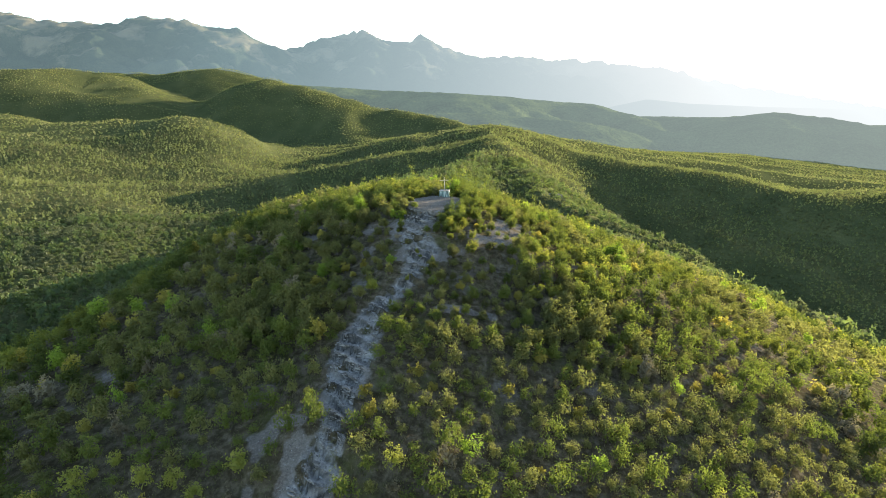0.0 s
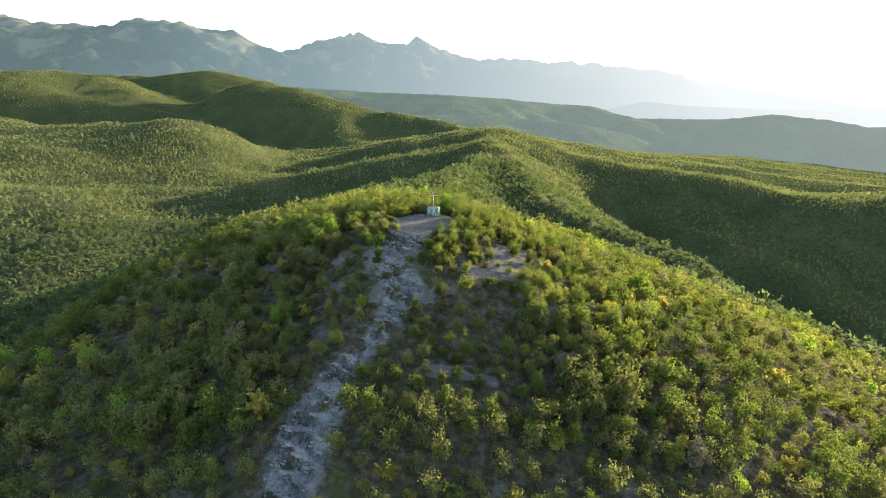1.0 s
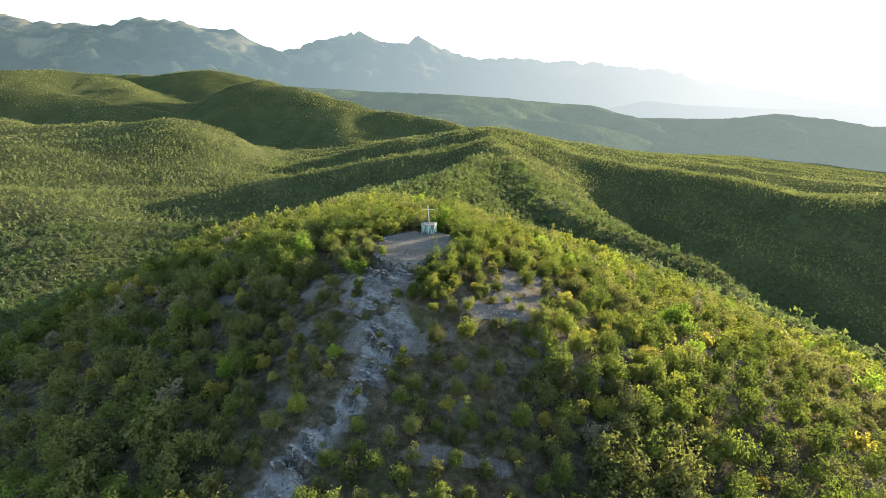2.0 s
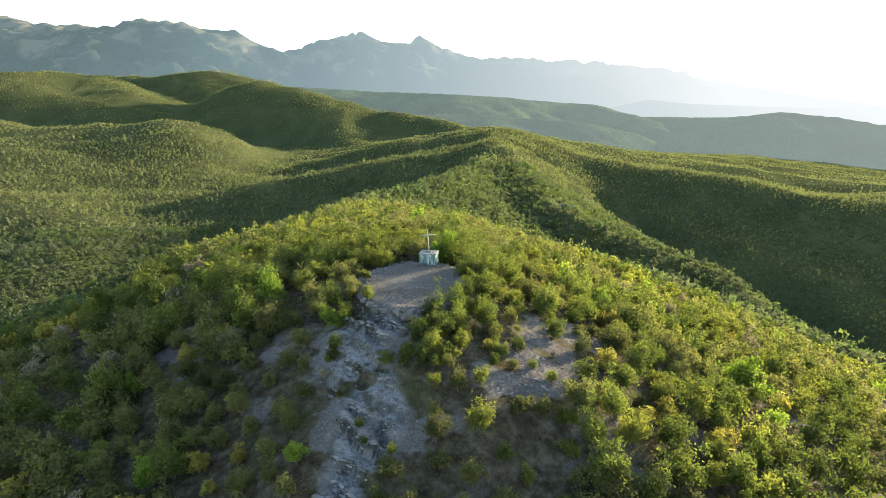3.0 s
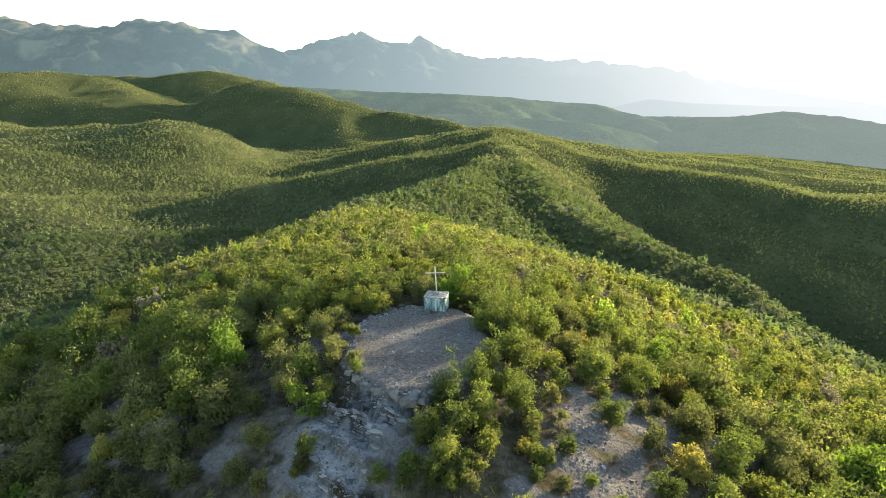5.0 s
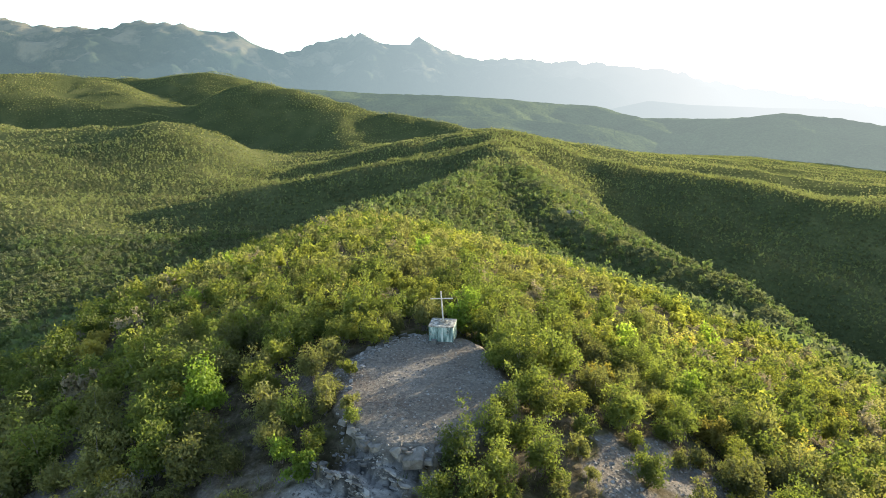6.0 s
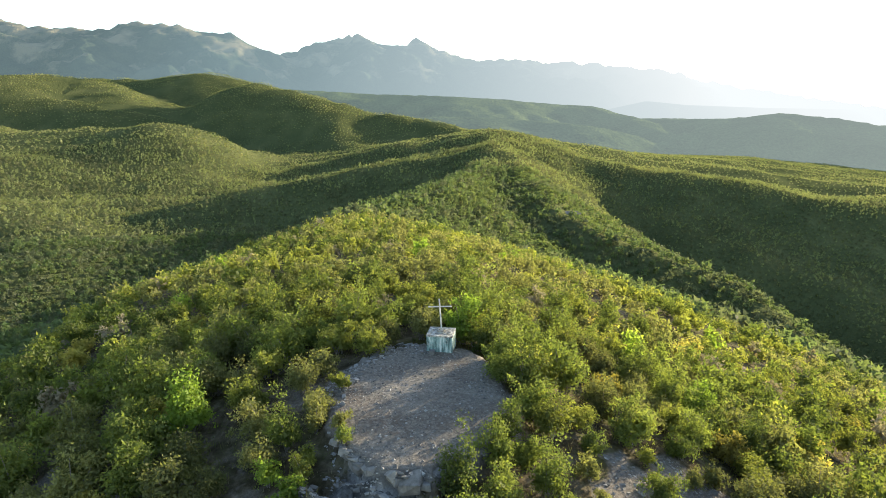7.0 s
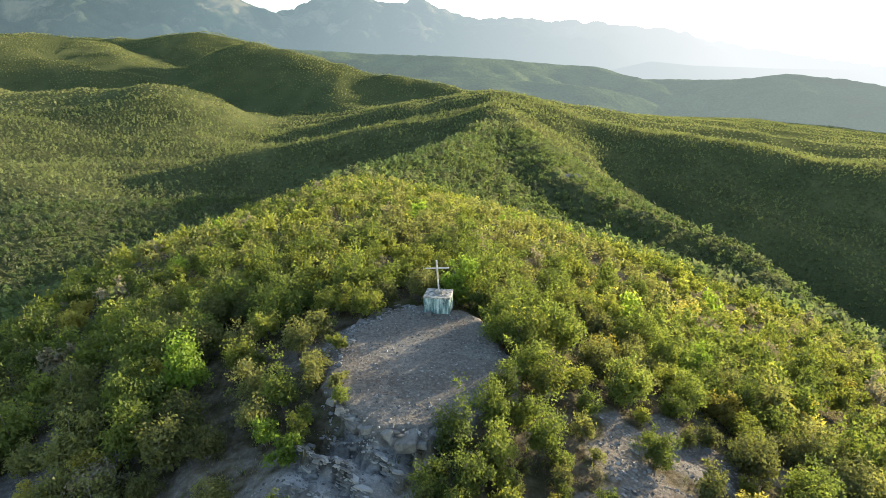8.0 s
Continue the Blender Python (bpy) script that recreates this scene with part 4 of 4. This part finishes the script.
def thicket(name, label, points, seed, leaves, size, grow, clump_share=1.0, plain=False, ragged=0.0, leaf=LEAF, low=1.0):
    """The scrub past the nearest, one mesh of a kind of leaf."""
    rng = np.random.default_rng(seed)
    z = height(points[:, 0], points[:, 1])
    kinds = kind_at(rng, points[:, 0], points[:, 1], plain)
    for k, kind in enumerate(SPECIES):
        mine = points[kinds == k]
        if not len(mine):
            continue
        mz = z[kinds == k]
        tall, wide, clumps, _ = KINDS[kind]
        vs, fs, at = [], [], 0
        for v in range(4):
            sel = np.arange(len(mine)) % 4 == v
            if not sel.any():
                continue
            (lv, lf), _ = shrub_shape(seed + 10 * k + v, tall, wide, max(4, int(clumps * clump_share)), leaves, size, .42 if plain else .62)
            n = sel.sum()
            a, s = rng.uniform(0, 6.283, n), grow * rng.uniform(.65 - .25 * ragged, 1.25 + .3 * ragged, n)
            c, sn = (np.cos(a) * s)[:, None], (np.sin(a) * s)[:, None]
            p = mine[sel]
            w = np.stack([lv[None, :, 0] * c - lv[None, :, 1] * sn + p[:, :1], lv[None, :, 0] * sn + lv[None, :, 1] * c + p[:, 1:2],
                          lv[None, :, 2] * (low * s * rng.uniform(.8, 1.25 + .25 * ragged, n))[:, None] + mz[sel][:, None]], -1).reshape(-1, 3)
            f = (lf[None] + len(lv) * np.arange(n)[:, None, None]).reshape(-1, 3) + at
            vs.append(w), fs.append(f)
            at += len(w)
        tagged(new(name, mesh_of(name, np.concatenate(vs), np.concatenate(fs), leaf[kind])), label, "scrub", kind="stuff")


# the fan of land that the camera can see, with a margin
def in_camera_fan(x, y):
    return (np.abs(x) < 14 + .92 * (y + 4)) & (y > 8)


def tufts():
    """Dry grass and seedlings between the shrubs."""
    rng = np.random.default_rng(9)
    for kind, count, tall in (("olive", 7000, .13), ("dry", 6000, .11), ("green", 6000, .15)):
        x, y = scatter(rng, count, -20, 24, 20, 66)
        keep = bare_mask(x, y) < .12 + .9 * rng.random(count) ** 3
        keep &= clearing_mask(x, y) < .05
        x, y = x[keep], y[keep]
        n, blades = len(x), 5
        base = np.stack([x, y, height(x, y) - .03], 1)[:, None, :] + rng.normal(0, .09, (n, blades, 3)) * np.array([1, 1, .1])
        way = rng.normal(0, .55, (n, blades, 3)) + np.array([0, 0, 1.0])
        tip = base + way * (tall * rng.uniform(.5, 1.5, (n, blades, 1)))
        side = np.cross(way, rng.normal(size=(n, blades, 3)))
        side *= .013 / (np.linalg.norm(side, axis=2, keepdims=True) + 1e-9)
        v = np.stack([base - side, base + side, tip], 2).reshape(-1, 3)
        tagged(new("grass_tufts", mesh_of("grass_tufts", v, np.arange(len(v)).reshape(-1, 3), LEAF[kind])), "dry grass tufts and seedlings on stony soil", "grass", kind="stuff")


tufts()
def front(x, y):
    return (np.abs(x - 3) < 24) & (y > 12) & (y < 44) & ~nearest(x, y)


near_front = plant_sites(34, 40000, -22, 28, 12, 44, 1.02, front)
thicket("front_scrub", "low uneven green scrub on the shaded stony slope", near_front, 330, 500, .112, .78, ragged=.3)
hill = plant_sites(33, 90000, -70, 85, 8, 150, 1.3, lambda x, y: in_camera_fan(x, y) & ~nearest(x, y) & ~front(x, y) & (np.hypot(x, y - 45) < 62 + 50 * (np.abs(x + 10) < 30)))
thicket("hilltop_scrub", "tangled green and yellow scrub on the hilltop", rest, 350, 900, .125, 1.0)
close = np.hypot(hill[:, 0], (hill[:, 1] - 48) * 1.1) < 34
thicket("slope_scrub", "thick green and yellow scrub over the near hillside", hill[close], 300, 740, .118, 1.02)
hill = plant_sites(37, 60000, -70, 85, 8, 150, 1.6, lambda x, y: in_camera_fan(x, y) & ~front(x, y) & (np.hypot(x, (y - 48) * 1.1) >= 34) & (np.hypot(x, y - 45) < 62 + 50 * (np.abs(x + 10) < 30)))
OUTER_LEAF = {**LEAF, "golden": LEAF["yellow_green"]}
flank = np.hypot(hill[:, 0], (hill[:, 1] - 48) * .9) < 52
thicket("flank_scrub", "green and yellow scrub over the shoulder of the hill", hill[flank], 310, 270, .18, 1.02, leaf=OUTER_LEAF)
thicket("hillside_scrub", "scrub running down the far flanks of the hill", hill[~flank], 320, 160, .24, 1.1, leaf=OUTER_LEAF)
back = plant_sites(36, 9000, -48, 40, -34, 16, 1.5, lambda x, y: ~in_camera_fan(x, y))
thicket("lower_slope_scrub", "scrub on the lower slope below the trail", back, 340, 24, .5, .95)
# a coarse height map finds slopes hidden from the camera's path; those stay thinly planted
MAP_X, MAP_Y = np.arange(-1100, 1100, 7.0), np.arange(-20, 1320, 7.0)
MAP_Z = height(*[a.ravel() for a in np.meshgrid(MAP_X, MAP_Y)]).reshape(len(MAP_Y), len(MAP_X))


def seen_from_camera_path(x, y):
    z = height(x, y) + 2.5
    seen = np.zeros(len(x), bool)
    # two eye points on the camera's path
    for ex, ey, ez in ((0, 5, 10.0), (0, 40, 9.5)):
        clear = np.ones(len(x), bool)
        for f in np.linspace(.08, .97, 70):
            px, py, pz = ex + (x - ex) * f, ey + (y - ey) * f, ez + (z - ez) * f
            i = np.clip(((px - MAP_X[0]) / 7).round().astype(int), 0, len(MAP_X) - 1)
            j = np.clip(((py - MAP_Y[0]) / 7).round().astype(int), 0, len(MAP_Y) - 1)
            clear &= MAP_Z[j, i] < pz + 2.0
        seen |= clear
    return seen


def off_the_hill(x, y):
    return in_camera_fan(x, y) & ~(np.hypot(x, y - 45) < 62 + 50 * (np.abs(x + 10) < 30))


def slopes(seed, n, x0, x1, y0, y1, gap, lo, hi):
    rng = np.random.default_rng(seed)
    return plant_sites(seed, n, x0, x1, y0, y1, gap, lambda x, y: off_the_hill(x, y) & (np.hypot(x, y - 30) > lo) & (np.hypot(x, y - 30) <= hi) & (seen_from_camera_path(x, y) | (rng.random(len(x)) < .06)))


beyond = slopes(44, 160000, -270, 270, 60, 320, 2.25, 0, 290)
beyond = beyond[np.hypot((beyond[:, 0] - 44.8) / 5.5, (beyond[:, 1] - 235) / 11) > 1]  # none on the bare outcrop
thicket("valley_scrub", "scrub covering the slopes and ridges past the summit", beyond, 400, 54, .39, 1.6, .45, True, leaf=HAZED_RIDGE_LEAF)
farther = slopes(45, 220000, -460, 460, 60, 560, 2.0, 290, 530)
thicket("ridge_scrub", "scrub on the farther ridges", farther, 450, 13, .66, 1.2, .3, True, leaf=HAZED_FAR_LEAF)
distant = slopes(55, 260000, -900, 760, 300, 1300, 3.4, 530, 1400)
thicket("distant_scrub", "scrub dotting the distant hills", distant, 500, 6, 1.0, 1.35, .25, True, leaf=HAZED_FAR_LEAF, low=.7)
for i in range(46):  # low scrub between the terrace and the bare slope beside it
    x, y = rng.uniform(-.9, 4.4), rng.uniform(49.4, 53.2)
    if bare_mask(np.array([x]), np.array([y]))[0] < .6 and clearing_mask(np.array([x]), np.array([y]), .2)[0] < .02:
        shrub(("green", "olive", "green", "yellow_green")[i % 4], i % 3, x, y, rng.uniform(.26, .5), rng.uniform(0, 360))
for i in range(54):  # small bushes standing in the worn ground
    x, y = (rng.uniform(-5, 1.2), rng.uniform(38, 51.5)) if i % 3 else (rng.uniform(1.5, 9.5), rng.uniform(48, 55.5))
    if bare_mask(np.array([x]), np.array([y]))[0] > .5:
        shrub(("green", "olive", "dry", "yellow_green")[i // 2 % 4], i % 3, x, y, rng.uniform(.2, .48), rng.uniform(0, 360))
